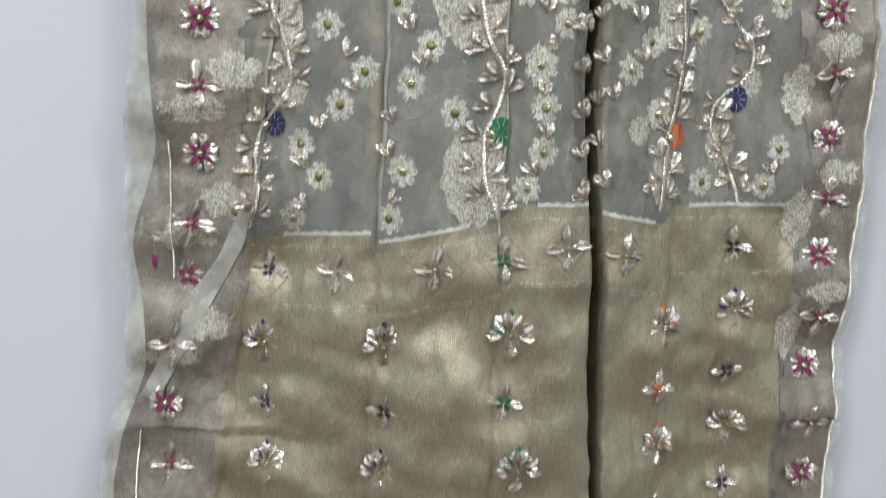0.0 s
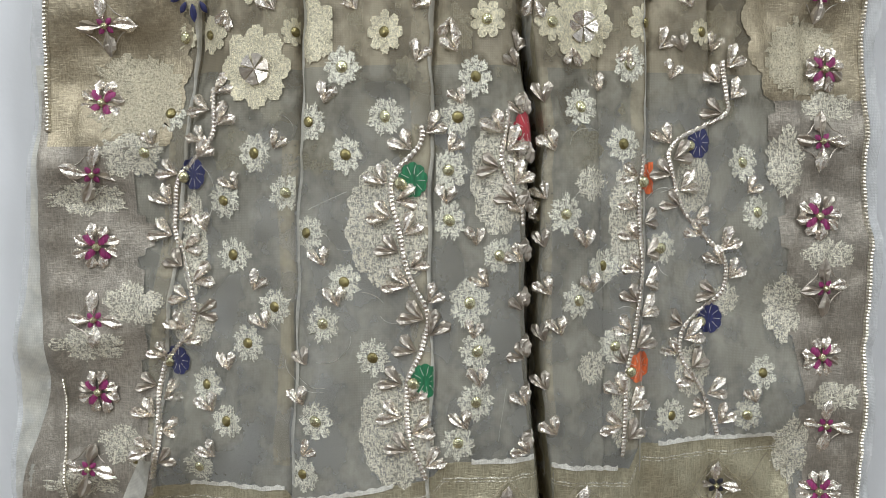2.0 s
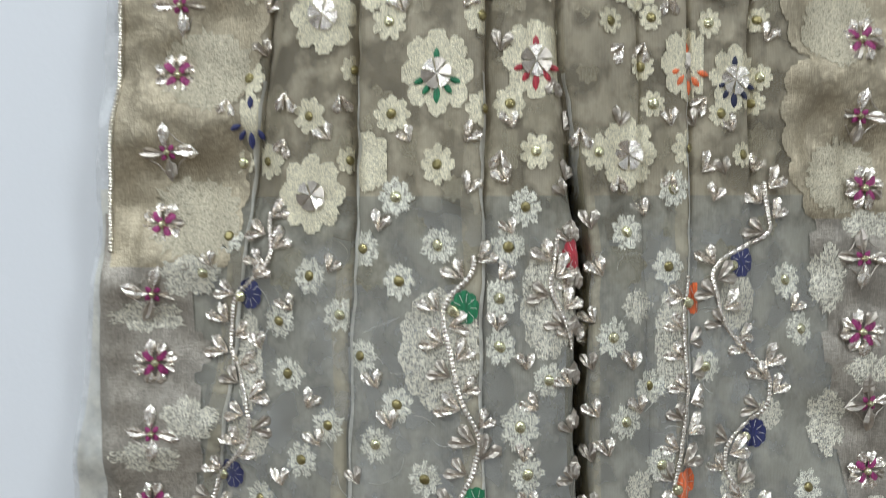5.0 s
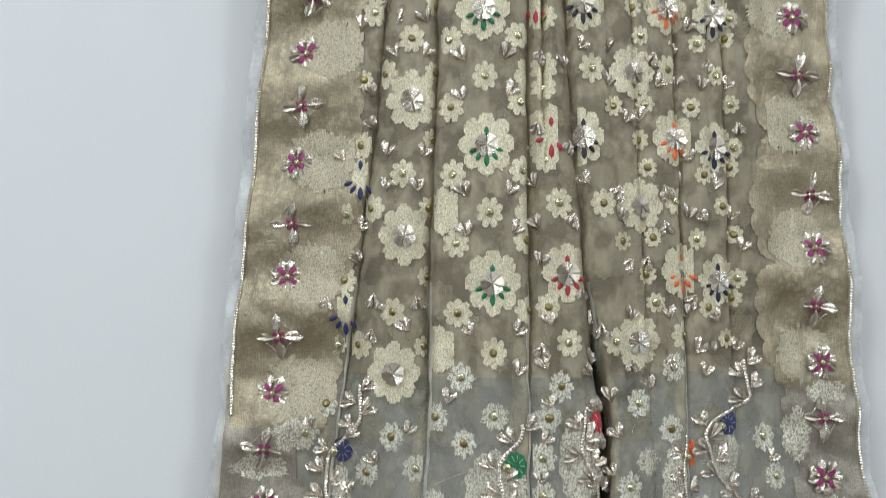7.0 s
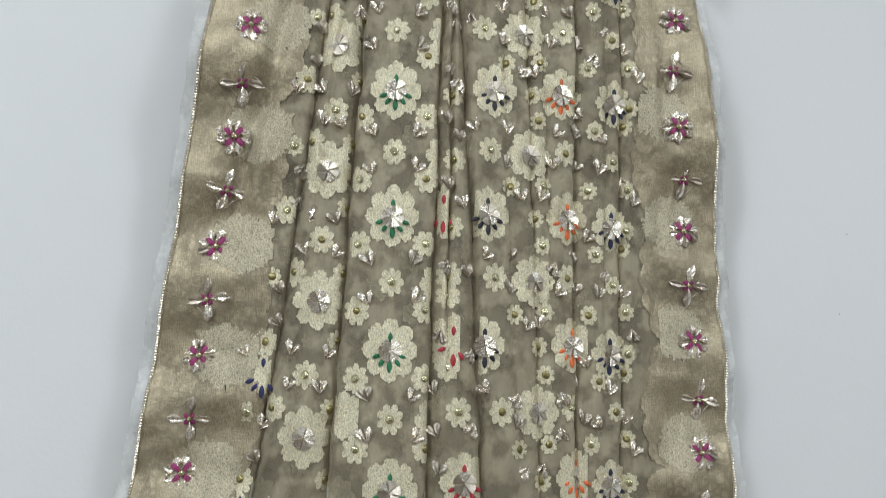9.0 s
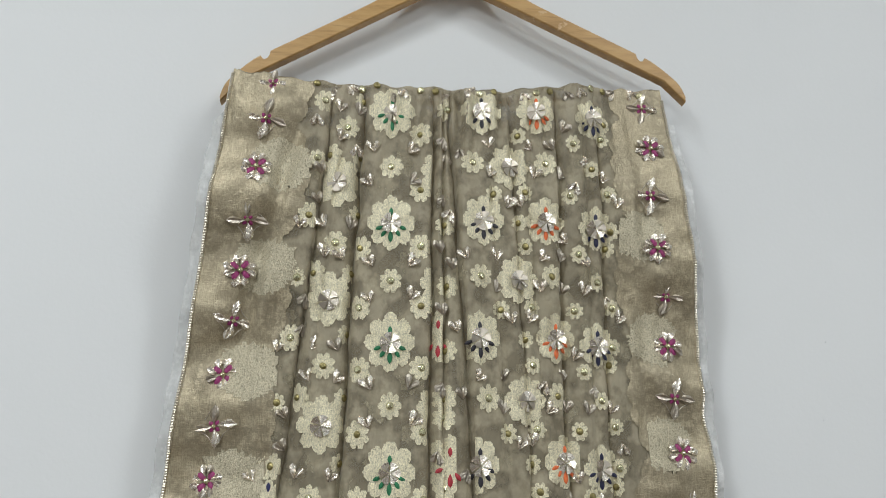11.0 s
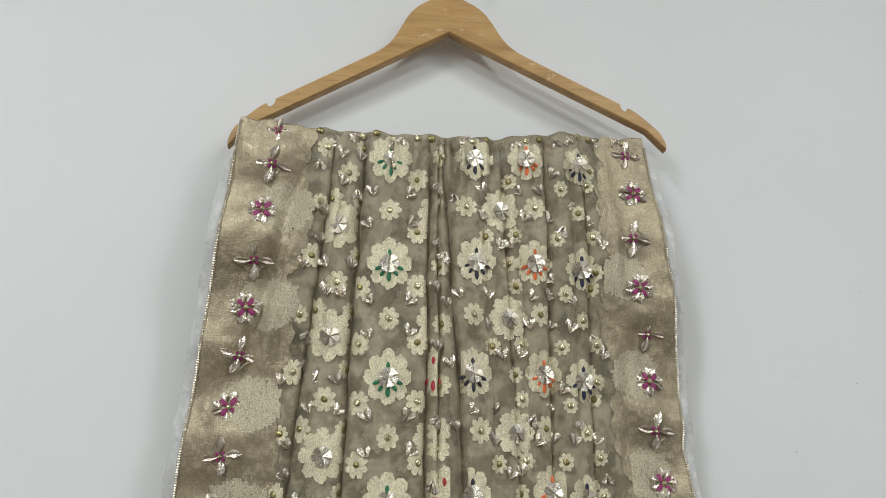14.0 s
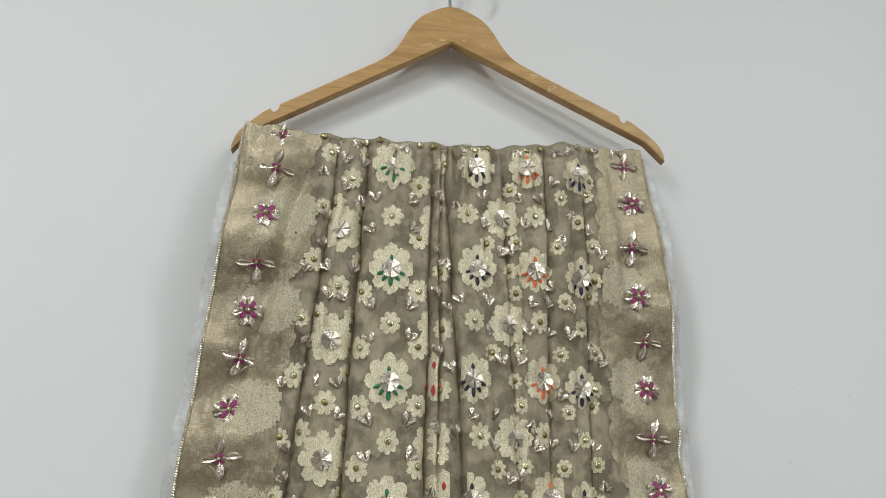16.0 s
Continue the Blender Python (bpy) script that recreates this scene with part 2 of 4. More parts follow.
def box_mesh(name, x0, x1, y0, y1, z0, z1, material, bevel=0.0):
    bm = bmesh.new()
    bmesh.ops.create_cube(bm, size=1)
    for v in bm.verts:
        v.co = ((x0 + x1) / 2 + v.co.x * (x1 - x0), (y0 + y1) / 2 + v.co.y * (y1 - y0), (z0 + z1) / 2 + v.co.z * (z1 - z0))
    if bevel:
        bmesh.ops.bevel(bm, geom=bm.edges[:], offset=bevel, segments=2, affect="EDGES")
    me = bpy.data.meshes.new(name)
    bm.to_mesh(me)
    bm.free()
    me.materials.append(material)
    return me


def smoothstep(a, b, v):
    t = min(1.0, max(0.0, (v - a) / (b - a)))
    return t * t * (3 - 2 * t)


def lerp(a, b, t):
    return a + (b - a) * t


def along(nodes, v):
    for (a, p), (b, q) in zip(nodes, nodes[1:]):
        if v <= b:
            return p if v <= a else lerp(p, q, (v - a) / (b - a))
    return nodes[-1][1]


# ---- room ----
WALL_Y = 0.698
tagged(new("wall_north", box_mesh("wall_north", -2.6, 2.8, WALL_Y, WALL_Y + 0.15, 0, 2.75, WALL)), "plain white painted wall", "wall", kind="structure")
tagged(new("wall_south", box_mesh("wall_south", -2.6, 2.8, -3.6, -3.45, 0, 2.75, BACKWALL)), "unseen back wall, dark to shape reflections", "wall", kind="structure")
tagged(new("wall_west", box_mesh("wall_west", -2.75, -2.6, -3.6, WALL_Y + 0.15, 0, 2.75, WALL)), "plain white painted wall", "wall", kind="structure")
tagged(new("wall_east", box_mesh("wall_east", 2.8, 2.95, -3.6, WALL_Y + 0.15, 0, 2.75, WALL)), "plain white painted wall", "wall", kind="structure")
tagged(new("floor", box_mesh("floor", -2.75, 2.95, -3.6, WALL_Y + 0.15, -0.1, 0, FLOOR)), "unseen floor, dark to shape reflections", "floor", kind="structure")
tagged(new("ceiling", box_mesh("ceiling", -2.75, 2.95, -3.6, WALL_Y + 0.15, 2.75, 2.85, CEIL)), "plain white ceiling", "ceiling", kind="structure")

# ---- cloth: the fold lines and the surface ----
Z_BOTTOM = 0.55


def edge_left(z):
    if z > 1.4:
        return -0.125 - 0.1 * (1.92 - z)
    return -0.177 - 0.036 * smoothstep(1.14, 0.95, z) if z < 1.14 else -0.177


def quad(a, b, c):
    def line(z):
        w = max(z, 0.9) - 1.5
        return a + b * w + c * w * w + 0.0022 * noise.noise((z * 19, a * 90, 4.2)) + 0.0012 * noise.noise((z * 60, a * 70, 1.2))
    return line


fold_1 = quad(-0.074, 0.1143, -0.0441)
fold_2 = quad(-0.0196, 0.0346, -0.0027)
fold_3 = quad(0.0537, 0.0097, -0.0117)
fold_4_mean = quad(0.0951, -0.057, -0.0177)


def fold_4(z):
    """The open pleat: it wanders sideways where the cloth hangs loose."""
    return fold_4_mean(z) + along([(0.97, 0.004), (1.14, 0.004), (1.22, 0.0015), (1.27, 0.001), (1.316, 0.003), (1.366, 0.0075), (1.4057, 0.0035), (1.45, 0.001), (1.6, 0.0)], z)



fold_5 = quad(0.1435, -0.036, -0.02)
fold_6 = quad(0.1767, -0.0103, -0.008)
fold_7 = quad(0.219, -0.02, 0.0)
edge_right = quad(0.3155, -0.0564, -0.048)


def inner_left(z):
    return along([(1.2, -0.11), (1.36, -0.105), (1.467, -0.091), (1.53, -0.081), (1.63, -0.082), (1.68, -0.078), (1.82, -0.062), (1.93, -0.06)], z)


def inner_right(z):
    return along([(1.18, 0.281), (1.26, 0.265), (1.38, 0.259), (1.47, 0.243), (1.6, 0.245), (1.67, 0.241), (1.72, 0.234), (1.93, 0.23)], z)


# each fold: its line, depth of the valley, softness of its two sides
FOLDS = [(fold_1, 0.009, 0.0013, 0.004), (fold_2, 0.015, 0.0045, 0.0012), (fold_3, 0.012, 0.0013, 0.004),
         (fold_4, 0.014, 0.004, 0.0014), (fold_5, 0.006, 0.0012, 0.003), (fold_6, 0.011, 0.0014, 0.004), (fold_7, 0.008, 0.0015, 0.004),
         (lambda z: fold_3(z) + 0.0085 + 0.01 * (1.9 - z), 0.012, 0.001, 0.002), (lambda z: fold_5(z) - 0.021, 0.005, 0.001, 0.0022),
         (lambda z: fold_7(z) - 0.014, 0.005, 0.001, 0.002), (lambda z: fold_1(z) + 0.012, 0.004, 0.001, 0.002), (lambda z: fold_5(z) + 0.014, 0.004, 0.001, 0.002)]


def top_z(x):
    return along([(-0.13, 1.924), (-0.083, 1.919), (-0.04, 1.9145), (0.12, 1.916), (0.19, 1.927), (0.28, 1.937)], x) + 0.0012 * math.sin(x * 240) + 0.001 * math.sin(x * 131 + 1)


def bar_y(x):
    return 0.650 + 0.026 * smoothstep(0.19, 0.25, x)


def surface_y(x, z):
    c = math.exp(-((x - 0.06) / 0.13) ** 2)
    y = 0.668 - c * (0.028 + 0.062 * max(0.0, 1.85 - max(z, 1.0)))
    y -= 0.022 * (1 - c) * smoothstep(1.66, 1.84, z)
    fade = 0.8 + 0.2 * smoothstep(1.93, 1.84, z)
    for k, (line, deep, a, b) in enumerate(FOLDS):
        d = x - line(z)
        if abs(d) > 0.03:
            continue
        if k != 3 and z < 1.46:
            deep *= 0.4 + 0.6 * smoothstep(1.36, 1.46, z)
        if k > 6:
            deep *= smoothstep(1.5, 1.68, z)
        if line is fold_4 and z < 1.44:
            slit = smoothstep(1.44, 1.38, z)
            deep = deep + 0.034 * slit
            a, b = lerp(a, 0.0012, slit), lerp(b, 0.0012, slit)
            half = slit * (0.0022 + 0.0008 * math.sin(z * 31))
            d = d - half if d > half else (d + half if d < -half else 0.0)
        y += fade * deep * math.exp(-(d / b if d > 0 else -d / a))
    # soft waves of a hanging cloth, gathers at the top, wide swells in the plain parts
    y += 0.004 * noise.noise((x * 11, 3.1, z * 8)) + 0.0034 * noise.noise((x * 85, 7.7, z * 5))
    y += 0.0018 * noise.noise((x * 60, 1.3, z * 34)) + 0.0009 * noise.noise((x * 150, 5.3, z * 90))
    gather = smoothstep(1.83, 1.915, z)
    y += 0.015 * gather * (0.3 + 0.7 * math.exp(-((x - 0.09) / 0.06) ** 2)) * noise.noise((x * 150, 4.4, z * 3))
    side = smoothstep(-0.05, -0.1, x) + smoothstep(0.235, 0.26, x) + smoothstep(1.19, 1.12, z)
    y += min(1.0, side) * (1 - 0.25 * smoothstep(1.8, 1.88, z)) * ((0.0055 * noise.noise((x * 15, 9.3, z * 23)) + 0.0085 * smoothstep(1.17, 1.1, z) * noise.noise((x * 21, 5.3, z * 17))) + 0.003 * noise.noise((x * 34, 2.3, z * 48)))
    # the borders cockle in step with their embroidery
    if z > 1.0 and (x < -0.05 or x > 0.235):
        at, pitch = (1.8306, 0.09) if x < 0 else (1.87, 0.0918)
        swell = smoothstep(-0.06, -0.1, x) if x < 0 else smoothstep(0.238, 0.262, x)
        y += 0.0036 * swell * math.sin(2 * math.pi * (z - at) / pitch + 12 * (abs(x - 0.08) - 0.18) + 0.9 * noise.noise((x * 9, 1.7, z * 6))) * smoothstep(1.91, 1.86, z)
    # the side borders roll back along a slanting fold near the top
    if x < -0.03 and z > 1.6:
        d = (x + 0.072) - 0.24 * (z - 1.84)
        y += 0.0085 * math.exp(-(d / 0.009) ** 2) * smoothstep(1.6, 1.72, z) * smoothstep(1.91, 1.85, z)
    # a crease running down to the lower corner
    if z < 1.2:
        d = (x + 0.118) * 0.8 - (z - 1.16) * 0.6 * 0.62
        y -= 0.007 * math.exp(-(d / 0.012) ** 2) * smoothstep(1.2, 1.16, z) * smoothstep(1.0, 1.06, z) * (x < -0.06)
    return lerp(y, bar_y(x), 0.75 * smoothstep(1.89 - 0.09 * smoothstep(0.19, 0.25, x), 1.925, z))


def normal_at(x, z):
    e = 0.002
    n = Vector((surface_y(x + e, z) - surface_y(x - e, z), -2 * e, surface_y(x, z + e) - surface_y(x, z - e)))
    return n.normalized()


def seat(x, z, lift, turn=0.0, soft=0.55):
    """Pose on the cloth: local z points out of it, local y up."""
    n = (normal_at(x, z) * soft + Vector((0, -1, 0)) * (1 - soft)).normalized()
    up = (Vector((0, 0, 1)) - n * n.z).normalized()
    side = up.cross(n)
    m = Matrix((side, up, n)).transposed().to_4x4()
    return Matrix.Translation(Vector((x, surface_y(x, z), z)) + n * lift) @ m @ pose(0, 0, 0, 0, 0, turn)


def strip(name, left, right, zs, material, lift=0.0, cols=10, columns=None):
    """A sheet of cloth between two lines, lying on the surface."""
    verts, faces = [], []
    ss = columns or [i / cols for i in range(cols + 1)]
    for z in zs:
        a, b = left(z), right(z)
        for s in ss:
            x = lerp(a, b, s)
            zz = min(z, top_z(x))
            verts.append((x, surface_y(x, zz) - lift, zz))
    n = len(ss)
    for r in range(len(zs) - 1):
        for c in range(n - 1):
            faces.append((r * n + c, r * n + c + 1, (r + 1) * n + c + 1, (r + 1) * n + c))
    return mesh_of(name, verts, faces, material)


def span(a, b, step):
    n = max(1, round(abs(b - a) / step))
    return [lerp(a, b, i / n) for i in range(n + 1)]


dupatta = tagged(new("draped_dupatta"), "sheer beige dupatta with gold borders and foil embroidery on a hanger", "dupatta")

LINES = [edge_left, fold_1, fold_2, fold_3, fold_4, fold_5, fold_6, fold_7, edge_right]
EASE = [0.5 - 0.5 * math.cos(math.pi * i / 32) for i in range(33)]
for a, b in zip(LINES, LINES[1:]):
    part("pleat", strip("pleat", a, b, span(1.40, 1.94, 0.005), ORGANZA, columns=EASE), dupatta, "taupe organza pleat")
    part("pleat", strip("pleat", a, b, span(Z_BOTTOM, 1.40, 0.006), ORGANZA_LOW, columns=EASE), dupatta, "grey see-through organza pleat")


part("inner_fold", strip("inner_fold", lambda z: fold_4(z) - 0.0042, lambda z: fold_4(z) + 0.0042, span(Z_BOTTOM, 1.43, 0.005), BAND, 0.0003, 28), dupatta, "zari cloth inside the open pleat")


# pale ragged strips paint in the highlight that the fold edges catch
def highlight_strip(line, side, z0, z1):
    near = lambda z: line(z) + side * (0.0006 + 0.0006 * noise.noise((z * 30, 1, 2)))
    far = lambda z: line(z) + side * (0.0026 + 0.0016 * noise.noise((z * 55, 3, 8)))
    return strip("edge_highlight", near, far, span(z0, z1, 0.004), PLAIN_FOLD, 0.0012, 3)


for line, side in ((fold_1, -1), (fold_2, 1), (fold_3, -1), (fold_4, 1), (fold_6, -1)):
    part("edge_highlight", highlight_strip(line, side, 1.16, 1.47), dupatta, "pale strip painting the highlight on a fold edge")


# narrow inner layers of beige cloth showing beside the folds
for line, a, w, z0, z1 in ((fold_3, -0.013, 0.012, 1.18, 1.43), (fold_6, -0.011, 0.010, 1.175, 1.42), (fold_2, -0.010, 0.009, 1.17, 1.36), (fold_1, -0.012, 0.011, 1.17, 1.37), (fold_4, 0.002, 0.008, 1.19, 1.40)):
    near = lambda z, line=line, a=a: line(z) + a + 0.003 * noise.noise((z * 26, a * 90, 3))
    far = lambda z, line=line, a=a, w=w: line(z) + a + w
    part("inner_layer", strip("inner_layer", near, far, span(z0, z1, 0.004), BEIGE_SHEER, 0.0004, 6), dupatta, "beige sheer strip beside a fold")


# the half that hangs behind, over the bar
def back_sheet():
    rows = 19
    verts, faces = [], []
    xs = span(-0.122, 0.278, 0.006)
    prof = [(0.009 * (1 - math.cos(a)), 0.006 * math.sin(a)) for a in span(0, math.pi, 0.4)]
    for x in xs:
        t = top_z(x)
        for y, dz in prof:
            verts.append((x, bar_y(x) + y, t + dz - 0.001))
        for z in [lerp(t - 0.01, 1.385 + 0.012 * math.sin(x * 37) + 0.006 * math.sin(x * 90), (i + 1) / rows) for i in range(rows)]:
            spread = 1 + 0.2 * (t - z)
            verts.append((0.07 + (x - 0.07) * spread * 0.96, 0.686 + 0.002 * math.sin(x * 160 + z * 5), z))
    n = len(verts) // len(xs)
    for i in range(len(xs) - 1):
        for j in range(n - 1):
            faces.append((i * n + j, i * n + j + 1, (i + 1) * n + j + 1, (i + 1) * n + j))
    return mesh_of("back_sheet", verts, faces, LINING)


part("back_sheet", back_sheet(), dupatta, "organza layer hanging behind")


def back_flowers():
    """Woven flowers of the layer behind, seen dimly through the front."""
    verts, faces = [], []
    for col in range(13):
        for row in range(11):
            x = -0.1 + 0.028 * col + 0.004 * math.sin(row * 2.1 + col)
            z = 1.88 - 0.05 * row - 0.025 * (col % 2)
            rad = 0.013 if (row + col) % 2 else 0.007
            base = len(verts)
            verts.append((x, 0.6812, z))
            for i in range(32):
                a = 2 * math.pi * i / 32
                q = rad * (1 + 0.14 * math.cos(8 * a))
                verts.append((x + q * math.sin(a), 0.6812, z + q * math.cos(a) * 1.15))
            faces += [(base, base + 1 + (i + 1) % 32, base + 1 + i) for i in range(32)]
    return mesh_of("back_flowers", verts, faces, WEAVE)


part("back_flowers", back_flowers(), dupatta, "pale woven flowers of the layer behind", kind="stuff")


# woven borders with a stepped, lobed inner edge
def lobed(z, period, deep, step=0.0035):
    p = ((z // step * step) % period) / period
    return deep * (abs(math.sin(p * math.pi)) ** 0.5) + 0.25 * deep * (abs(math.sin(p * math.pi * 5)) - 0.5)


def wide_left(z):
    if z < 1.357:
        return edge_left(z) + 0.056 + 0.005 * round(3 * noise.noise((z * 48, 2.2, 6.1)))
    return inner_left(z) - 0.008 + lobed(z + 0.01, 0.1045, 0.016)


def wide_right(z):
    if z < 1.385:
        return inner_right(z) + 0.006 + 0.005 * round(3 * noise.noise((z * 48, 7.2, 3.1)))
    return inner_right(z) + 0.010 - lobed(z - 0.02, 0.1045, 0.018)


part("border", strip("border", edge_left, wide_left, span(1.357, 1.935, 0.0018), BORDER, 0.0009, 22), dupatta, "gold zari brocade border")
part("border", strip("border", wide_right, edge_right, span(1.385, 1.94, 0.0018), BORDER, 0.0009, 22), dupatta, "gold zari brocade border")
part("border", strip("border", edge_left, wide_left, span(Z_BOTTOM, 1.357, 0.0018), BORDER_LOW, 0.0009, 22), dupatta, "taupe zari border, darker and less metallic than above")
part("border", strip("border", wide_right, edge_right, span(Z_BOTTOM, 1.385, 0.0018), BORDER_LOW, 0.0009, 22), dupatta, "taupe zari border, darker and less metallic than above")


# ribbed metallic edging and the net selvage beyond it
def edging(line, z0, z1, w=0.0017):
    verts, faces = [], []
    rows = span(z0, z1, 0.0011)
    for i, z in enumerate(rows):
        x = line(z)
        y = surface_y(x, z) - 0.0022 - (0.0007 if i % 2 else 0.0)
        verts += [(x - w, y + 0.0016, z), (x - w * 0.5, y, z), (x + w * 0.5, y, z), (x + w, y + 0.0016, z)]
    for i in range(len(rows) - 1):
        for j in range(3):
            faces.append((i * 4 + j, i * 4 + j + 1, i * 4 + j + 5, i * 4 + j + 4))
    return mesh_of("edging", verts, faces, TRIM, False)


for z0, z1, w in ((1.366, 1.92, 0.0017), (1.115, 1.215, 0.0009), (Z_BOTTOM, 1.0, 0.001)):
    part("edging", edging(edge_left, z0, z1, w), dupatta, "ribbed champagne metallic edging")
part("edging", edging(edge_right, Z_BOTTOM, 1.925), dupatta, "ribbed champagne metallic edging")


def outer_left(z):
    low = along([(0.55, -0.25), (0.95, -0.238), (0.99, -0.232), (1.05, -0.211), (1.2, -0.206), (1.3, -0.193), (1.4, -0.18), (1.45, -0.178)], z)
    w = 0.0105 + 0.0028 * noise.noise((1.0, 2.0, z * 40))
    w *= 1 - 0.85 * smoothstep(1.868, 1.885, z)
    return min(edge_left(z) - w, low - 0.004 if z < 1.45 else 9)


def outer_right(z):
    return edge_right(z) + 0.0095 + 0.003 * noise.noise((5.0, 2.0, z * 40))


part("selvage", strip("selvage", outer_left, edge_left, span(Z_BOTTOM, 1.925, 0.006), SELVAGE, -0.001, 4), dupatta, "frayed white net selvage")
part("selvage", strip("selvage", edge_right, outer_right, span(Z_BOTTOM, 1.9, 0.006), SELVAGE, -0.001, 4), dupatta, "frayed white net selvage")


def folded_edge(z):
    return min(outer_left(z) + 0.004, edge_left(z) - 0.002)


part("folded_edge", strip("folded_edge", folded_edge, edge_left, span(Z_BOTTOM, 1.405, 0.004), PLAIN_FOLD, 0.0004, 6), dupatta, "pale see-through border edge folded back")
part("folded_edge", strip("folded_edge", lambda z: lerp(folded_edge(z), edge_left(z), 0.42 + 0.45 * noise.noise((z * 11, 3, 3))), edge_left, span(Z_BOTTOM, 1.39, 0.004), BORDER_LOW, 0.0009, 4), dupatta, "narrow dull fold of border cloth")


def corner_fold(z):
    """The border turns under along a slanting fold at the lower corner."""
    return lerp(-0.199, -0.121, (z - 1.03) / 0.137)


part("turned_corner", strip("turned_corner", lambda z: corner_fold(z) - 0.006 - 0.003 * noise.noise((z * 40, 1, 1)), lambda z: corner_fold(z) + 0.007 * smoothstep(1.17, 1.14, z) + 0.002, span(1.025, 1.168, 0.003), PLAIN_FOLD, 0.0024, 6), dupatta, "pale border cloth turned over at a slant")


# the plain zari end below, with its pale upper line
def band_top(x):
    nodes = [(-0.24, 1.14), (-0.13, 1.147), (-0.036, 1.157), (-0.032, 1.151), (0.05, 1.172), (0.056, 1.181), (0.112, 1.181), (0.116, 1.175), (0.17, 1.163), (0.176, 1.176), (0.285, 1.173)]
    return along(nodes, x)


def band_sheet(name, x0, x1, upper, lower, material, lift, rows):
    verts, faces = [], []
    xs = span(x0, x1, 0.0022)
    for f in [i / rows for i in range(rows + 1)]:
        for x in xs:
            z = lerp(upper(x), lower(x), f)
            xx = max(x, edge_left(z) + 0.03)
            verts.append((xx, surface_y(xx, z) - lift, z))
    n = len(xs)
    for r in range(rows):
        for c in range(n - 1):
            faces.append((r * n + c + 1, r * n + c, (r + 1) * n + c, (r + 1) * n + c + 1))
    return mesh_of(name, verts, faces, material)


part("end_band", band_sheet("end_band", -0.165, 0.282, band_top, lambda x: Z_BOTTOM, BAND, 0.0006, 160), dupatta, "plain beige zari end panel")
for x0, x1 in ((-0.098, -0.036), (-0.031, 0.028), (0.072, 0.108), (0.119, 0.162), (0.19, 0.281)):
    part("woven_line", band_sheet("woven_line", x0, x1, lambda x: band_top(x) + 0.0016 + 0.0006 * math.sin(x * 900), lambda x: band_top(x) - 0.0012, PLAIN, 0.0013, 2), dupatta, "raised white woven line")


for drop, thick in ((0.0085, 0.0008), (0.0105, 0.0005), (0.05, 0.0008), (0.0525, 0.0005)):
    upper = lambda x, drop=drop: band_top(x) - drop + 0.0004 * math.sin(x * 700)
    part("woven_line", band_sheet("woven_line", -0.12, 0.281, upper, lambda x, drop=drop, thick=thick: band_top(x) - drop - thick, WEAVE_SHEER, 0.0011, 1), dupatta, "fine pale line woven across the end panel")


def woven_diamond(cx, cz, rx, rz):
    """A thin diamond outline woven into the end panel round a star."""
    verts, faces = [], []
    for k in range(4):
        for i in range(8):
            a0, a1 = math.pi / 2 * k, math.pi / 2 * (k + 1)
            t = i / 8
            ux, uz = lerp(math.sin(a0), math.sin(a1), t), lerp(math.cos(a0), math.cos(a1), t)
            for f in (0.93, 1.03):
                x, z = cx + ux * rx * f, cz + uz * rz * f
                verts.append((x, surface_y(x, z) - 0.0012, z))
    n = len(verts) // 2
    faces = [(2 * i, 2 * ((i + 1) % n), 2 * ((i + 1) % n) + 1, 2 * i + 1) for i in range(n)]
    part("woven_diamond", mesh_of("woven_diamond", verts, faces, BEIGE_SHEER), dupatta, "faint woven diamond outline")


for cx, cz in ((-0.109, 1.123), (-0.06, 1.127), (0.007, 1.1365), (0.051, 1.1445), (0.0925, 1.1525), (0.137, 1.1445), (0.2325, 1.143), (0.268, 1.142)):
    woven_diamond(cx, cz, 0.0175, 0.0185)


# ---- embroidery ----
def pleat_limits(x, z):
    xs = [f(z) for f in (edge_left, fold_1, fold_2, fold_3, fold_4, fold_6, edge_right)]
    for a, b in zip(xs, xs[1:]):
        if a <= x < b:
            return a + 0.0012, b - 0.0012
    return x - 0.02, x + 0.02


def patch(name, cx, cz, rx, rz, lobes, deep, parent, lift=0.0009, lim=None, material=None, snap=0.0011, phase=0.0, label="", fray=0.05):
    """A woven figure with a stepped outline that lies on the cloth and ends at the folds."""
    lo, hi = lim or pleat_limits(cx, cz)
    rings, n = 6, 96
    verts, faces = [], []
    for k in range(rings + 1):
        f = k / rings
        for i in range(n):
            a = 2 * math.pi * i / n
            r = 1 + deep * (2.4 * abs(math.cos(lobes * a / 2 + phase)) ** 0.6 - 1.5)
            if k == rings:
                r += fray * noise.noise((cx * 300 + 5 * math.sin(a), cz * 300 + 5 * math.cos(a), i * 0.9))
            dx, dz = rx * r * f * math.sin(a), rz * r * f * math.cos(a)
            if k == rings:
                dx, dz = round(dx / snap) * snap, round(dz / snap) * snap
            x = min(hi, max(lo, cx + dx))
            z = min(cz + dz, top_z(x))
            verts.append((x, surface_y(x, z) - lift, z))
    for k in range(rings):
        for i in range(n):
            j = (i + 1) % n
            q = (k * n + i, k * n + j, (k + 1) * n + j, (k + 1) * n + i)
            p = [verts[v] for v in q]
            if max(c[0] for c in p) - min(c[0] for c in p) > 1e-6:
                faces.append(q)
    return part(name, mesh_of(name, verts, faces, material or WEAVE), parent, label)


crumple = random.Random(3)


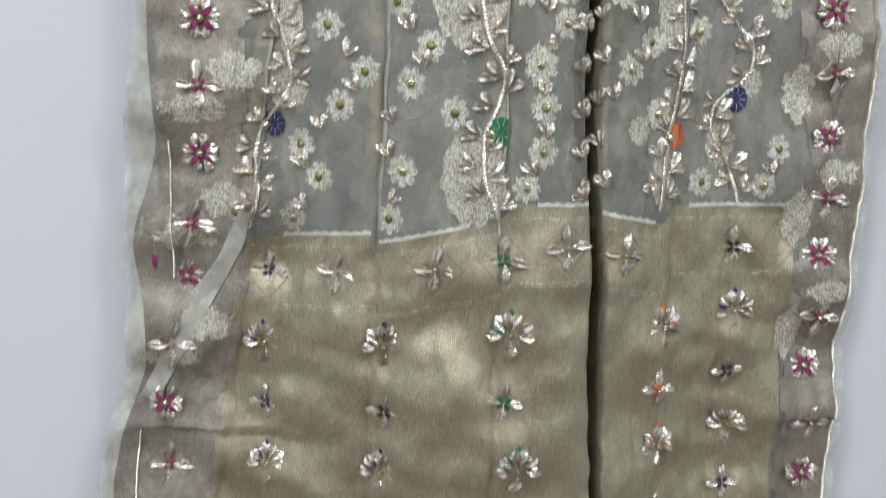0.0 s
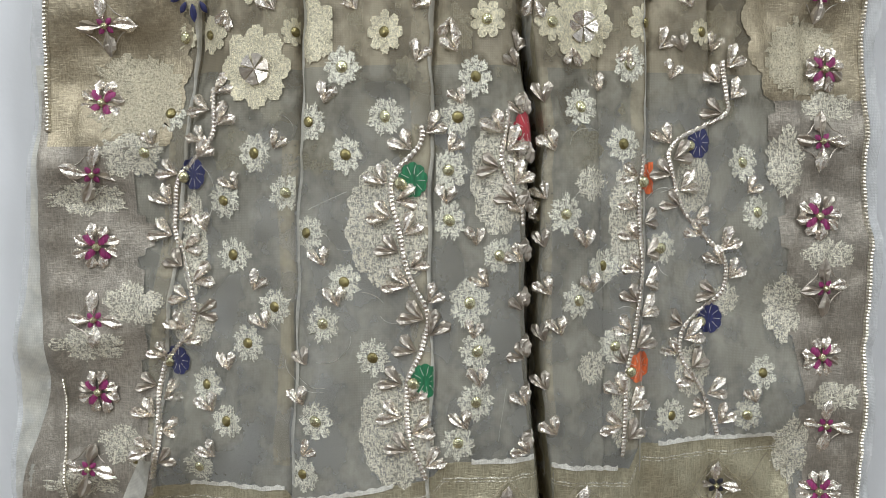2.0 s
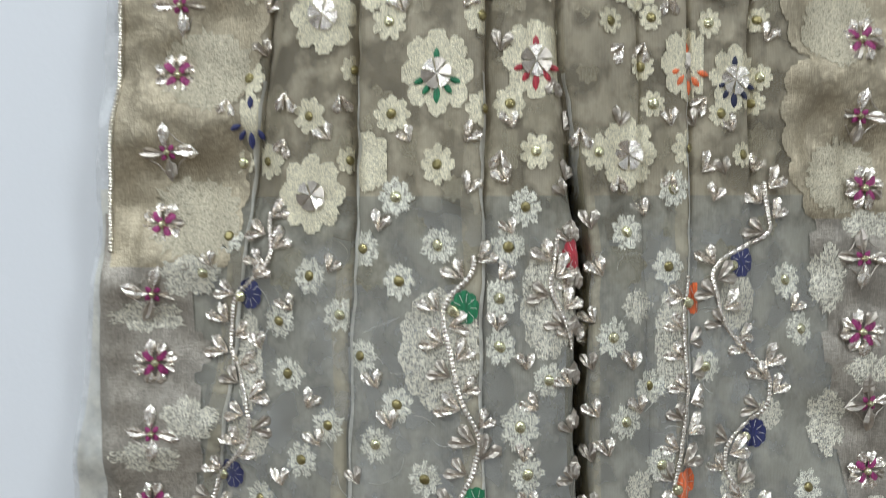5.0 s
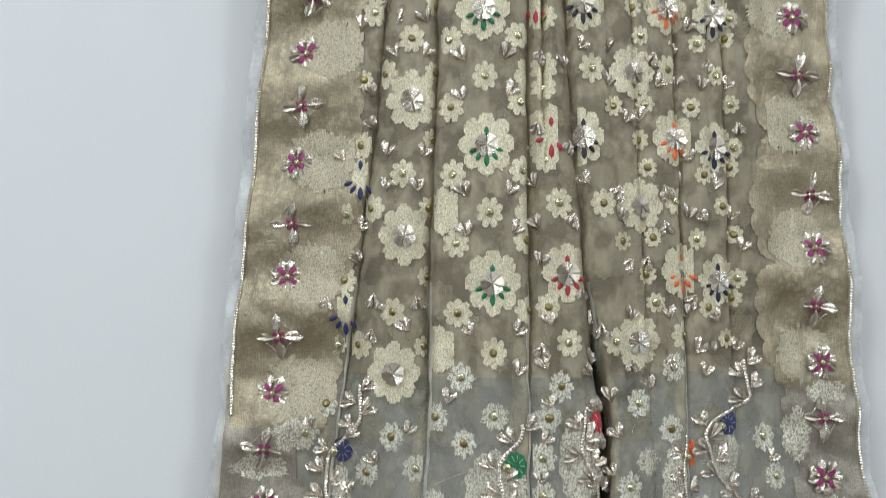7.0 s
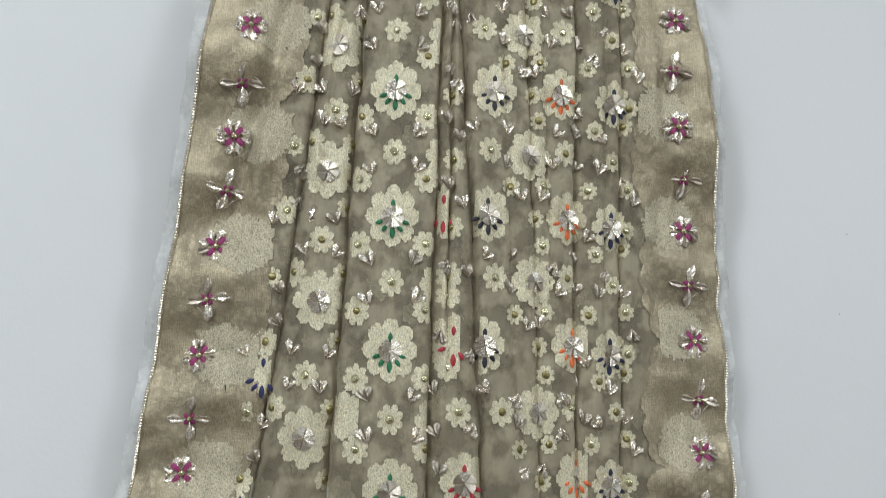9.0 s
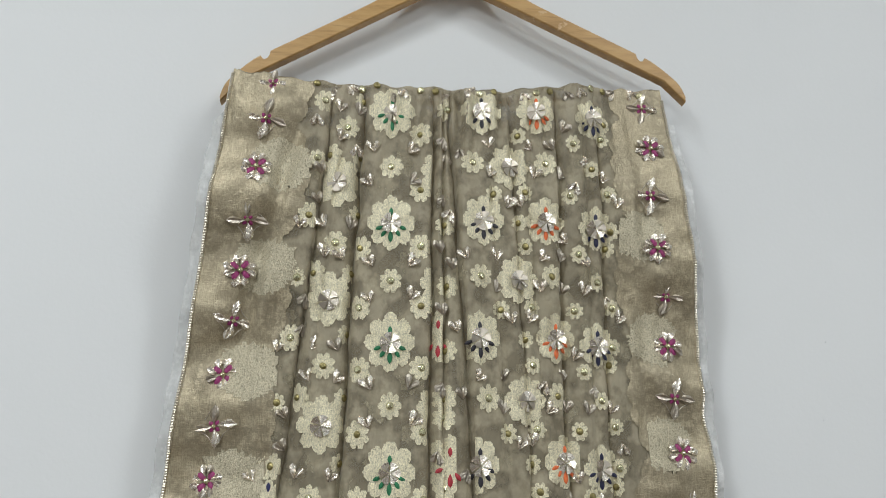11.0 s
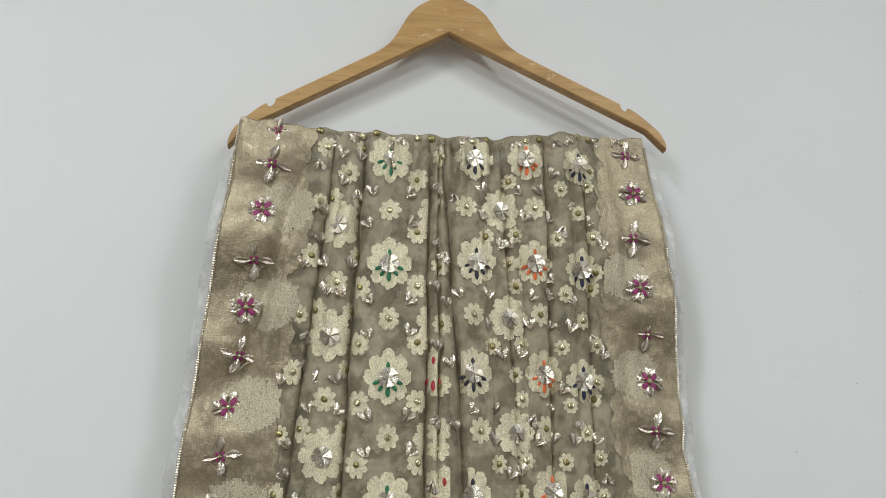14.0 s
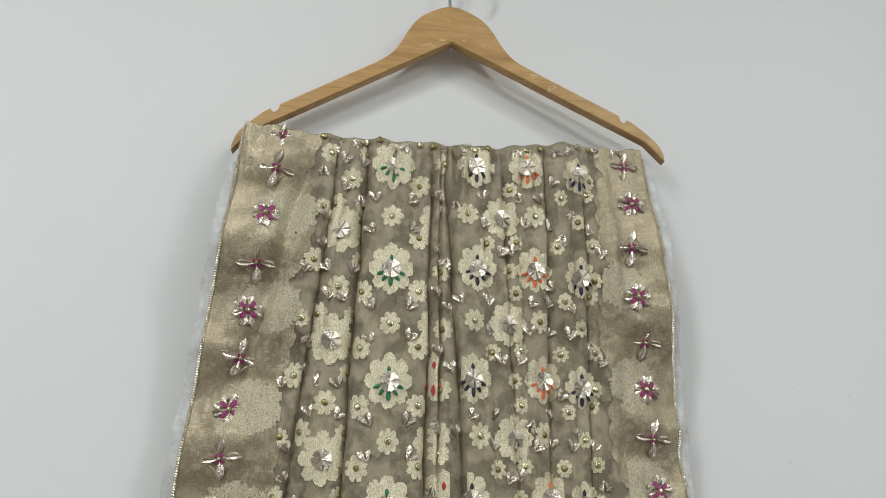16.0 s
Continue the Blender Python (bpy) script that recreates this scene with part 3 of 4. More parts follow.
def petal_mesh(name, length, width, height, material, fold=0.35, tip=0.4, crook=0.0, cup=0.0, rough=0.0):
    """A raised leaf shape lying along +y from the origin, with a folded ridge."""
    verts, faces = [], []
    rows = 5
    for r in range(rows + 1):
        t = r / rows
        w = width * (math.sin(math.pi * t ** tip) ** 0.7 if 0 < t < 1 else 0.02)
        h = height * math.sin(math.pi * min(1, t * 1.02)) ** 0.6
        bend = crook * t * t
        for s, q in ((-1, 0.0), (-0.55, 0.8), (0, 1.0 - fold), (0.55, 1.0), (1, 0.0)):
            j = crumple.uniform(-rough, rough)
            verts.append((s * w / 2 + bend + j * 0.6, t * length + j, h * q * crumple.uniform(1 - rough * 350, 1 + rough * 350) + cup * t * t))
    for r in range(rows):
        for c in range(4):
            faces.append((r * 5 + c, r * 5 + c + 1, r * 5 + c + 6, r * 5 + c + 5))
    return mesh_of(name, verts, faces, material, rough == 0)


def bead_mesh(name, r, h, material):
    verts, faces = [(0, 0, h)], []
    n = 10
    for k, (f, z) in enumerate(((0.45, 0.92), (0.8, 0.6), (1.0, 0.0))):
        for i in range(n):
            a = 2 * math.pi * (i + 0.5 * k) / n
            verts.append((r * f * math.cos(a), r * f * math.sin(a), h * z))
    for i in range(n):
        j = (i + 1) % n
        faces.append((0, 1 + i, 1 + j))
        for k in range(2):
            b = 1 + k * n
            faces += [(b + i, b + n + i, b + j), (b + j, b + n + i, b + n + j)]
    return mesh_of(name, verts, faces, material, False)


def facet_mesh(name, r, tilt, material, half=25):
    """One sixth of a folded foil disc: a kite with a raised pleat edge."""
    a = math.radians(half)
    p = [(0, 0.0004, 0.0012), (r * math.sin(-a), r * math.cos(a), 0.0003), (0, r * 1.03, 0.0008 + tilt), (r * math.sin(a), r * math.cos(a), 0.0016 + tilt)]
    q = [(x * 0.985, y, z - 0.0012) for x, y, z in p]
    return mesh_of(name, p + q, [(0, 3, 2, 1), (1, 2, 6, 5), (2, 3, 7, 6), (3, 0, 4, 7), (0, 1, 5, 4)], material, False)


def heart_mesh(name, size, material):
    """Two puffed foil lobes that meet in a point, as one stitched leaf."""
    verts, faces = [], []
    for turn, k in ((-0.42, 1.0), (0.42, 0.88)):
        base = len(verts)
        rows = 6
        for r in range(rows + 1):
            t = r / rows
            w = size * 0.62 * (t ** 0.8) * (1.0 if t < 0.75 else max(0.12, 1 - ((t - 0.75) / 0.27) ** 2))
            h = size * 0.2 * math.sin(math.pi * min(1.0, t * 0.95)) ** 0.8
            for s, q in ((-1, 0), (-0.6, 0.85), (-0.1, 0.55), (0.5, 1.0), (1, 0)):
                x, y = s * w / 2, t * size * k
                verts.append((x * math.cos(turn) + y * math.sin(turn), y * math.cos(turn) - x * math.sin(turn), h * q * crumple.uniform(0.6, 1.3) + 0.0001))
        for r in range(rows):
            for c in range(4):
                faces.append((base + r * 5 + c, base + r * 5 + c + 1, base + r * 5 + c + 6, base + r * 5 + c + 5))
    return mesh_of(name, verts, faces, material, False)


HEARTS = [heart_mesh("foil_leaf", s, m) for s, m in ((0.0122, FOIL), (0.0114, FOIL), (0.0116, ROSE_FOIL), (0.0125, FOIL), (0.0108, FOIL), (0.0118, FOIL))]
BRIGHT = (0, 1, 3, 4, 5)
BEADS = [bead_mesh("bead", 0.0038, 0.0019, BEAD), bead_mesh("bead", 0.0035, 0.0016, DARK_BEAD)]
SMALL_BEAD = bead_mesh("bead", 0.0028, 0.0018, BEAD)
FACETS = [facet_mesh("foil_facet", 0.0088, t, m) for t, m in ((-0.0002, FOIL), (0.0012, FOIL), (0.0005, ROSE_FOIL))]
THREAD_PETAL = {c: petal_mesh("thread_petal", 0.0078, 0.0036, 0.0008, c, 0.0, 1.1) for c in (GREEN, NAVY, INK, BLACK, RED, ORANGE, MAGENTA)}
LONG_PETAL = {c: petal_mesh("thread_petal", 0.0108, 0.0043, 0.0008, c, 0.0, 1.1) for c in (GREEN, NAVY, INK, BLACK, RED, ORANGE)}
FOIL_PETALS = [petal_mesh("foil_petal", 0.0088, 0.0062, 0.0019, m, 0.55, 2.2, 0.0008, rough=0.0006) for m in (FOIL, ROSE_FOIL, FOIL, FOIL)]
CROSS_PETALS = [petal_mesh("foil_petal", 0.0132, 0.0074, 0.0021, m, 0.55, 1.5, 0.0016, rough=0.0007) for m in (FOIL, ROSE_FOIL, FOIL, FOIL)]
rng = random.Random(7)
taken = []


def free(x, z, gap):
    for px, pz in taken:
        if abs(px - x) < gap and abs(pz - z) < gap:
            return False
    taken.append((x, z))
    return True


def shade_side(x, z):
    """How far the cloth turns away at a fold; picks darker foil to paint shade there."""
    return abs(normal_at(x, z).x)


def foil_leaf(x, z, turn):
    if not free(x, z, 0.006):
        return
    # fold shade is put into the colour: turned-away leaves take the dark foil
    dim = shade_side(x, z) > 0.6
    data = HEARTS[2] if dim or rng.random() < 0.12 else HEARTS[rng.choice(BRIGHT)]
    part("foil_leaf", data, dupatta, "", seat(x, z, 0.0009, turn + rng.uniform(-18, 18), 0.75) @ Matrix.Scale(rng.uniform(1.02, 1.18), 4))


def small_flower(x, z, r=0.0093):
    if not free(x, z, 0.0085):
        return
    fl = patch("small_flower", x, z, r * 0.96 * rng.uniform(0.95, 1.08), r * rng.uniform(1.0, 1.14), 8, 0.15, dupatta, material=WEAVE if z > 1.405 else WEAVE_LOW, snap=0.0008 if z > 1.405 else 0.0005, phase=rng.choice((0.0, 1.57)), fray=0.07 if z > 1.405 else 0.28)
    # dark bead at random, and as painted shade where the cloth turns away
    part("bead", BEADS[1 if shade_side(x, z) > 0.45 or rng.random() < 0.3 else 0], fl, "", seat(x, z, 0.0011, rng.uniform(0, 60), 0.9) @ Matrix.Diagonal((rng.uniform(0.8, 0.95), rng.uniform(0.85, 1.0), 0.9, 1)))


def big_flower(x, z, colour, lim=None, r=0.0192, medal=True):
    lo, hi = lim or pleat_limits(x, z)
    if hi - lo < 0.003:
        return
    taken.append((x, z))
    cx = x
    fl = patch("woven_flower", cx, z, r, r * 1.18, 8, 0.1, dupatta, lim=(lo, hi), snap=0.0017, label="pale woven zari flower", fray=0.05)
    mx = min(hi - 0.004, max(lo + 0.004, cx))
    if abs(mx - cx) > 0.012:
        return
    turn = rng.uniform(0, 60)
    mid = z - 0.001
    # darker facets at random, and as shade painted in near folds
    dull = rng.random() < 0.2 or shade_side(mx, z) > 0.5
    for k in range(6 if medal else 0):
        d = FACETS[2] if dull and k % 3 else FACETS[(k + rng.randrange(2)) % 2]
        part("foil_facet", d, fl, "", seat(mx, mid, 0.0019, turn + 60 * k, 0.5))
    if colour is not None:
        for k, a in enumerate((180, 146, 214, 112, 248, 0)):
            data = LONG_PETAL[colour] if k == 0 else THREAD_PETAL[colour]
            ang = math.radians(a)
            px, pz = mx - math.sin(ang) * 0.0066, mid + math.cos(ang) * 0.0066
            if lo < px < hi:
                part("thread_petal", data, fl, "", seat(px, pz, 0.0013, a, 0.5))


def column(path, z0, count, pitch, colour, lim=None, sides=0.026, leaves=0.015, only=None, r=0.0192, medal=True, alone=False):
    for k in range(count):
        z = z0 - pitch * k
        x = path(z)
        lo, hi = lim(z) if lim else pleat_limits(x, z)
        if only is None or k in only:
            big_flower(x, z, colour, (lo, hi), r, medal)
        if alone:
            continue
        for dx, dz, what in ((0, 0.5, 0), (-sides, 0.22, 0), (sides, 0.2, 0), (-sides, 0.72, 0), (sides, 0.7, 0),
                             (-leaves, 0.34, 1), (leaves, 0.34, 2), (-leaves * 1.1, 0.64, 3), (leaves * 1.1, 0.62, 4)):
            zz = z - pitch * dz
            xx = path(zz) + dx
            a, b = lim(zz) if lim else pleat_limits(path(zz), zz)
            if zz < 1.405 or not a + 0.001 < xx < b - 0.001 or zz > top_z(xx) - 0.004:
                continue
            if what == 0:
                small_flower(xx, zz)
            else:
                foil_leaf(xx, zz - 0.004, (25, -25, 35, -35)[what - 1])


def drift(*nodes):
    return lambda z: along(nodes, z)


column(drift((1.47, 0.0255), (1.573, 0.0218), (1.68, 0.0201), (1.888, 0.018)), 1.888, 5, 0.1045, GREEN)
column(drift((1.58, 0.0925), (1.686, 0.0962), (1.789, 0.1009), (1.894, 0.1)), 1.894, 5, 0.1045, BLACK, only=(0, 1, 2, 3), r=0.0178, alone=True)
column(drift((1.477, 0.176), (1.5824, 0.1713), (1.69, 0.166), (1.793, 0.1576), (1.896, 0.1515)), 1.896, 5, 0.1045, ORANGE, r=0.0172, alone=True, lim=lambda z: (fold_5(z) + 0.001, fold_6(z) + 0.010))
column(drift((1.471, 0.2066), (1.687, 0.2055), (1.893, 0.205)), 1.893, 5, 0.1055, INK, r=0.0155, alone=True)
column(drift((1.4011, -0.049), (1.502, -0.0408), (1.607, -0.0347), (1.7205, -0.032), (1.8215, -0.0281)), 1.8215, 5, 0.105, None, r=0.0185, alone=True)
column(drift((1.4252, 0.1369), (1.531, 0.141), (1.632, 0.137), (1.737, 0.1315), (1.8415, 0.125)), 1.8415, 5, 0.1042, None, r=0.0168, alone=True)
column(lambda z: fold_3(z) + along([(1.47, 0.029), (1.58, 0.016), (1.7, 0.007)], z), 1.685, 2, 0.104, RED, r=0.0178, medal=False,
       lim=lambda z: (fold_3(z) + 0.001, min(fold_4(z) - 0.001, fold_3(z) + along([(1.47, 0.05), (1.58, 0.021), (1.7, 0.008)], z))))
column(lambda z: fold_3(z) + along([(1.47, 0.029), (1.58, 0.016), (1.7, 0.007)], z), 1.477, 1, 0.104, RED, r=0.0178,
       lim=lambda z: (fold_3(z) + 0.001, min(fold_4(z) - 0.001, fold_3(z) + along([(1.47, 0.05), (1.58, 0.021), (1.7, 0.008)], z))))
column(lambda z: fold_1(z) - 0.007, 1.552, 2, 0.105, NAVY, lim=lambda z: (fold_1(z) - 0.014, fold_1(z) - 0.001), r=0.012, alone=True, medal=False)
column(lambda z: fold_2(z) + 0.007, 1.524, 2, 0.104, None, r=0.014, alone=True, medal=False, lim=lambda z: (fold_2(z) + 0.001, fold_2(z) + 0.019))
column(lambda z: fold_3(z) + 0.004, 1.834, 4, 0.104, None, r=0.014, alone=True, medal=False, lim=lambda z: (fold_3(z) - 0.012, fold_3(z) - 0.0015))

# the small repeat between the columns, in one cell: where across the pleats, and how high
CELL_EAST = {"flower": [(0.13, 1.7385), (0.62, 1.7416)],
             "bud": [(0.45, 1.7673), (0.82, 1.763), (1.02, 1.7701), (0.94, 1.7384), (0.25, 1.7098), (0.46, 1.7131), (0.77, 1.7122), (1.04, 1.7162), (0.41, 1.6848), (1.05, 1.7857)],
             "leaf": [(0.05, 1.7525), (0.25, 1.7536), (0.54, 1.7545), (0.68, 1.7551), (0.89, 1.752), (0.22, 1.7254), (0.53, 1.7264), (0.7, 1.7275), (0.83, 1.726), (1.01, 1.7274), (0.32, 1.697),
                      (1.08, 1.7026), (0.43, 1.6989), (0.75, 1.773)]}
CELL_WEST = {"flower": [(0.52, 1.6594), (-0.2, 1.6837), (0.11, 1.6335)], "bud": [(-0.25, 1.7353), (0.95, 1.6865), (-0.16, 1.6329), (0.93, 1.6332)],
             "leaf": [(-0.42, 1.6715), (0.24, 1.6737), (0.81, 1.6719), (-0.02, 1.6963), (0.28, 1.6468), (0.75, 1.6448), (-0.06, 1.722), (-0.01, 1.6189)]}


def repeat_cell(cell, a, b, pitch, steps):
    for kind, spots in cell.items():
        for u, z0 in spots:
            for k in steps:
                z = z0 + pitch * k
                x = lerp(a(z), b(z), u)
                if not 1.408 < z < top_z(x) - 0.005 or x < edge_left(z) + 0.02 or x > edge_right(z) - 0.03:
                    continue
                if kind == "flower":
                    small_flower(x, z, 0.0094)
                elif kind == "bud":
                    small_flower(x, z, 0.0068)
                else:
                    foil_leaf(x, z, rng.choice((-30, -15, 20, 35, 150, 190)))


repeat_cell(CELL_EAST, fold_4, fold_7, 0.1045, (1, 0, -1, -2, -3))
repeat_cell(CELL_WEST, fold_1, fold_2, 0.106, (2, 1, 0, -1, -2))
for k in range(9):
    z = 1.882 - 0.0553 * k
    small_flower(fold_3(z) + 0.0125, z + 0.012, 0.0085)
    foil_leaf(fold_3(z) + 0.008, z - 0.014, rng.choice((10, 170)))
    foil_leaf(fold_4(z) - 0.005, z - 0.028, rng.choice((10, 170)))
for k in range(24):
    x = -0.05 + 0.0135 * k
    data = (BEADS[1], HEARTS[2], HEARTS[0], BEADS[0])[k % 4]
    part("bead" if k % 4 in (0, 3) else "foil_leaf", data, dupatta, "", seat(x, top_z(x) - rng.uniform(0.001, 0.006), 0.0012, rng.uniform(100, 260), 0.9))


# border rows: rosettes and four-pointed stars by turns
def rosette(x, z, size=1.25):
    core = part("rosette", bead_mesh("bead", 0.0023 * size, 0.003, BEAD), dupatta, "silver foil rosette with magenta thread petals", seat(x, z, 0.0026, rng.uniform(-8, 8), 0.5))
    for k in range(4):
        for off in (-19, 19):
            a = 90 * k + off + rng.uniform(-4, 4)
            m = pose(0, 0, 0, 0, 0, a) @ pose(0, 0.0034, -0.0004) @ Matrix.Scale(size * rng.uniform(0.92, 1.06), 4)
            part("foil_petal", FOIL_PETALS[rng.choice((0, 0, 1, 2, 2, 3, 3))], core, "", m)
        part("thread_petal", THREAD_PETAL[MAGENTA], core, "", pose(0, 0, 0, 0, 0, 90 * k + 45) @ pose(0, 0.0014, -0.0002) @ Matrix.Diagonal((1.75, 1.15, 1.2, 1)))
    return core


def diamond_stitch():
    """A thin cord that runs from point to point of a star, bowed inwards."""
    verts, faces = [], []
    for k in range(4):
        for i in range(8):
            t = i / 8
            a = math.radians(90 * (k + t))
            r = 0.0142 - 0.0052 * math.sin(math.pi * t)
            for w, h in ((-0.00035, -0.0012), (0.0, -0.0007), (0.00035, -0.0012)):
                verts.append(((r + w) * math.sin(a), (r + w) * math.cos(a), h))
    n = len(verts) // 3
    for i in range(n):
        j = (i + 1) % n
        for c in range(2):
            faces.append((i * 3 + c, j * 3 + c, j * 3 + c + 1, i * 3 + c + 1))
    return mesh_of("outline_stitch", verts, faces, ROSE_FOIL)


STAR_STITCH = diamond_stitch()


def star(x, z, size=1.1, colour=None, ring=True):
    core = part("foil_star", bead_mesh("bead", 0.002 * size, 0.003, BEAD), dupatta, "four-pointed silver foil star", seat(x, z, 0.0023, rng.uniform(-8, 8), 0.5))
    for k in range(4):
        m = pose(0, 0, 0, 0, 0, 90 * k + rng.uniform(-9, 9)) @ pose(0, 0.0026, -0.0004) @ Matrix.Scale(size * rng.uniform(0.98, 1.14), 4)
        part("foil_petal", CROSS_PETALS[rng.choice((0, 1, 1, 2, 3))], core, "", m)
        if ring:
            part("thread_petal", THREAD_PETAL[colour or MAGENTA], core, "", pose(0, 0, 0, 0, 0, 90 * k + 45) @ pose(0, 0.0006, -0.0008) @ Matrix.Diagonal((0.95, 0.7, 0.7, 1)))
    part("outline_stitch", STAR_STITCH, core, "dull thread outline", Matrix.Scale(size, 4))
    return core


LEFT_ROW = [(0.97, -0.189), (1.02, -0.188), (1.116, -0.170), (1.157, -0.163), (1.2065, -0.1545), (1.297, -0.151), (1.34, -0.151), (1.3825, -0.1445), (1.4276, -0.1397), (1.4745, -0.134),
            (1.5165, -0.130), (1.565, -0.1258), (1.652, -0.1183), (1.698, -0.113), (1.7407, -0.109), (1.8306, -0.099), (1.8765, -0.093), (1.913, -0.089)]
RIGHT_ROW = [(0.95, 0.312), (1.0, 0.312), (1.0439, 0.3056), (1.0858, 0.3094), (1.1345, 0.3026), (1.1787, 0.305), (1.2234, 0.2998), (1.269, 0.297), (1.3134, 0.2935), (1.404, 0.2948), (1.4495, 0.2911),
             (1.54, 0.2893), (1.589, 0.2827), (1.6835, 0.274), (1.729, 0.273), (1.7717, 0.2628), (1.822, 0.26), (1.87, 0.2645), (1.924, 0.262)]
for z in (1.8306, 1.7407, 1.652, 1.565, 1.4745, 1.3825, 1.297, 1.2065, 1.116, 1.02, 0.93, 0.84):
    rosette(along(LEFT_ROW, z), z)
for z in (1.8765, 1.784, 1.698, 1.6096, 1.5165, 1.4276, 1.3405, 1.2526, 1.157, 1.068, 0.968, 0.885):
    star(along(LEFT_ROW, z), z)
star(along(LEFT_ROW, 1.913), 1.911, 0.8)
for z in (1.87, 1.7717, 1.6835, 1.589, 1.496, 1.404, 1.3134, 1.2234, 1.1345, 1.044, 0.953, 0.862):
    rosette(along(RIGHT_ROW, z), z)
for z in (1.822, 1.729, 1.637, 1.5406, 1.4495, 1.36, 1.269, 1.1787, 1.0858, 0.999, 0.908):
    star(along(RIGHT_ROW, z), z)
star(along(RIGHT_ROW, 1.924), 1.915, 0.95)


# pale stepped blocks beside each rosette: gold border weave plus painted reflected light
for k in range(6):
    z = 1.8306 - 0.0895 * k
    x = along(LEFT_ROW, z)
    patch("woven_sheen_block", x + 0.02, z + 0.004, 0.028, 0.024, 4, 0.03, dupatta, 0.0013, (edge_left(z) + 0.003, wide_left(z) + 0.004), WEAVE_BORDER, snap=0.0032, fray=0.2, phase=0.8)
    z = 1.87 - 0.093 * k
    if z < 1.85:
        x = along(RIGHT_ROW, z)
        patch("woven_sheen_block", x - 0.014, z + 0.006, 0.024, 0.023, 4, 0.03, dupatta, 0.0013, (wide_right(z) - 0.003, edge_right(z) - 0.003), WEAVE_BORDER, snap=0.0032, fray=0.2, phase=0.8)


# pale lacy figures on the dull lower borders: zari weave with sheen painted in
for k in range(4):
    z = 1.34 - 0.0893 * k
    x = along(LEFT_ROW, z)
    patch("sheen_figure", x + 0.024, z + 0.012, 0.017, 0.012, 5, 0.14, dupatta, 0.0013, (x - 0.02, x + 0.05), WEAVE_SHEER, snap=0.0016, fray=0.3)
    patch("sheen_figure", x - 0.004, z - 0.014, 0.021, 0.009, 5, 0.14, dupatta, 0.0013, (x - 0.03, x + 0.05), WEAVE_SHEER, snap=0.0016, fray=0.3, phase=0.8)
    z = 1.365 - 0.0915 * k
    x = along(RIGHT_ROW, z)
    patch("sheen_figure", x - 0.022, z - 0.018, 0.011, 0.02, 6, 0.12, dupatta, 0.0013, (x - 0.035, x + 0.03), WEAVE_SHEER, snap=0.0016, fray=0.25)
    patch("sheen_figure", x + 0.004, z + 0.016, 0.016, 0.009, 5, 0.14, dupatta, 0.0013, (x - 0.035, x + 0.03), WEAVE_SHEER, snap=0.0016, fray=0.3, phase=0.8)


# scrolling vines of the lower end
def vine(path, z1, z0, leaf, leaves_z, lim=None, lean=1):
    """A ribbed foil cord with paired leaves, curling round scalloped thread leaves."""
    verts, faces = [], []
    rows = span(z1, z0, 0.0011)
    ring = 6
    for i, z in enumerate(rows):
        x = path(z)
        dx = (path(z - 0.001) - path(z + 0.001)) / 0.002
        w = (0.0018 if i % 2 else 0.0013)
        n = math.hypot(1, dx)
        for k in range(ring):
            a = math.pi * k / (ring - 1)
            off = -w * math.cos(a)
            xx, zz = x + off / n, z + off * dx / n
            verts.append((xx, surface_y(xx, zz) - 0.0012 - w * 0.75 * math.sin(a), zz))
    for i in range(len(rows) - 1):
        for k in range(ring - 1):
            faces.append((i * ring + k, i * ring + k + 1, (i + 1) * ring + k + 1, (i + 1) * ring + k))
    cord = part("vine_cord", mesh_of("vine_cord", verts, faces, FOIL, False), dupatta, "ribbed silver foil vine cord")
    side = 1
    z = z1 - 0.004
    while z > z0 + 0.004:
        x = path(z)
        dx = (path(z - 0.002) - path(z + 0.002)) / 0.004
        x += side * 0.0022
        near = any(abs(x + side * 0.006 - q[0]) < 0.010 and abs(z - q[1]) < 0.011 for q in leaves_z)
        if not near:
            part("foil_leaf", HEARTS[2 if rng.random() < 0.2 else rng.choice(BRIGHT)], cord, "", seat(x, z, 0.0016, -side * (58 + rng.uniform(-22, 22)), 0.6) @ Matrix.Scale(rng.uniform(1.1, 1.35), 4))
        side = -side
        z -= 0.0092
    for lx, lz, px, pz, prx, prz in leaves_z:
        lo, hi = lim(lz) if lim else pleat_limits(lx, lz)
        patch("woven_leaf", px, pz, prx, prz, 11, 0.05, cord, 0.0007, (lo, hi), WEAVE_SHEER, snap=0.0014, label="pale woven zari leaf")
        patch("thread_leaf", lx, lz, 0.0076, 0.0092, 9, 0.06, cord, 0.0016, (lo, hi), leaf, snap=0.0002, label="scalloped coloured thread leaf")
        verts, faces = [], []
        for k in range(9):
            a = math.radians(40 * k + 12)
            for f in (0.35, 0.6, 0.9):
                for w in (-0.00012, 0.00012):
                    x = min(hi - 0.0004, max(lo + 0.0004, lx + 0.0074 * f * math.sin(a) + w * math.cos(a)))
                    z = lz + 0.009 * f * math.cos(a) - w * math.sin(a)
                    verts.append((x, surface_y(x, z) - 0.0019, z))
            faces += [(k * 6 + 2 * q, k * 6 + 2 * q + 1, k * 6 + 2 * q + 3, k * 6 + 2 * q + 2) for q in range(2)]
        part("leaf_veins", mesh_of("leaf_veins", verts, faces, PLAIN), cord, "fine pale stitched veins")
        bx = min(hi - 0.002, max(lo + 0.002, lx - lean * 0.0065))
        part("bead", SMALL_BEAD, cord, "", seat(bx, lz - 0.002, 0.0024, 0, 0.5) @ Matrix.Scale(1.25, 4))


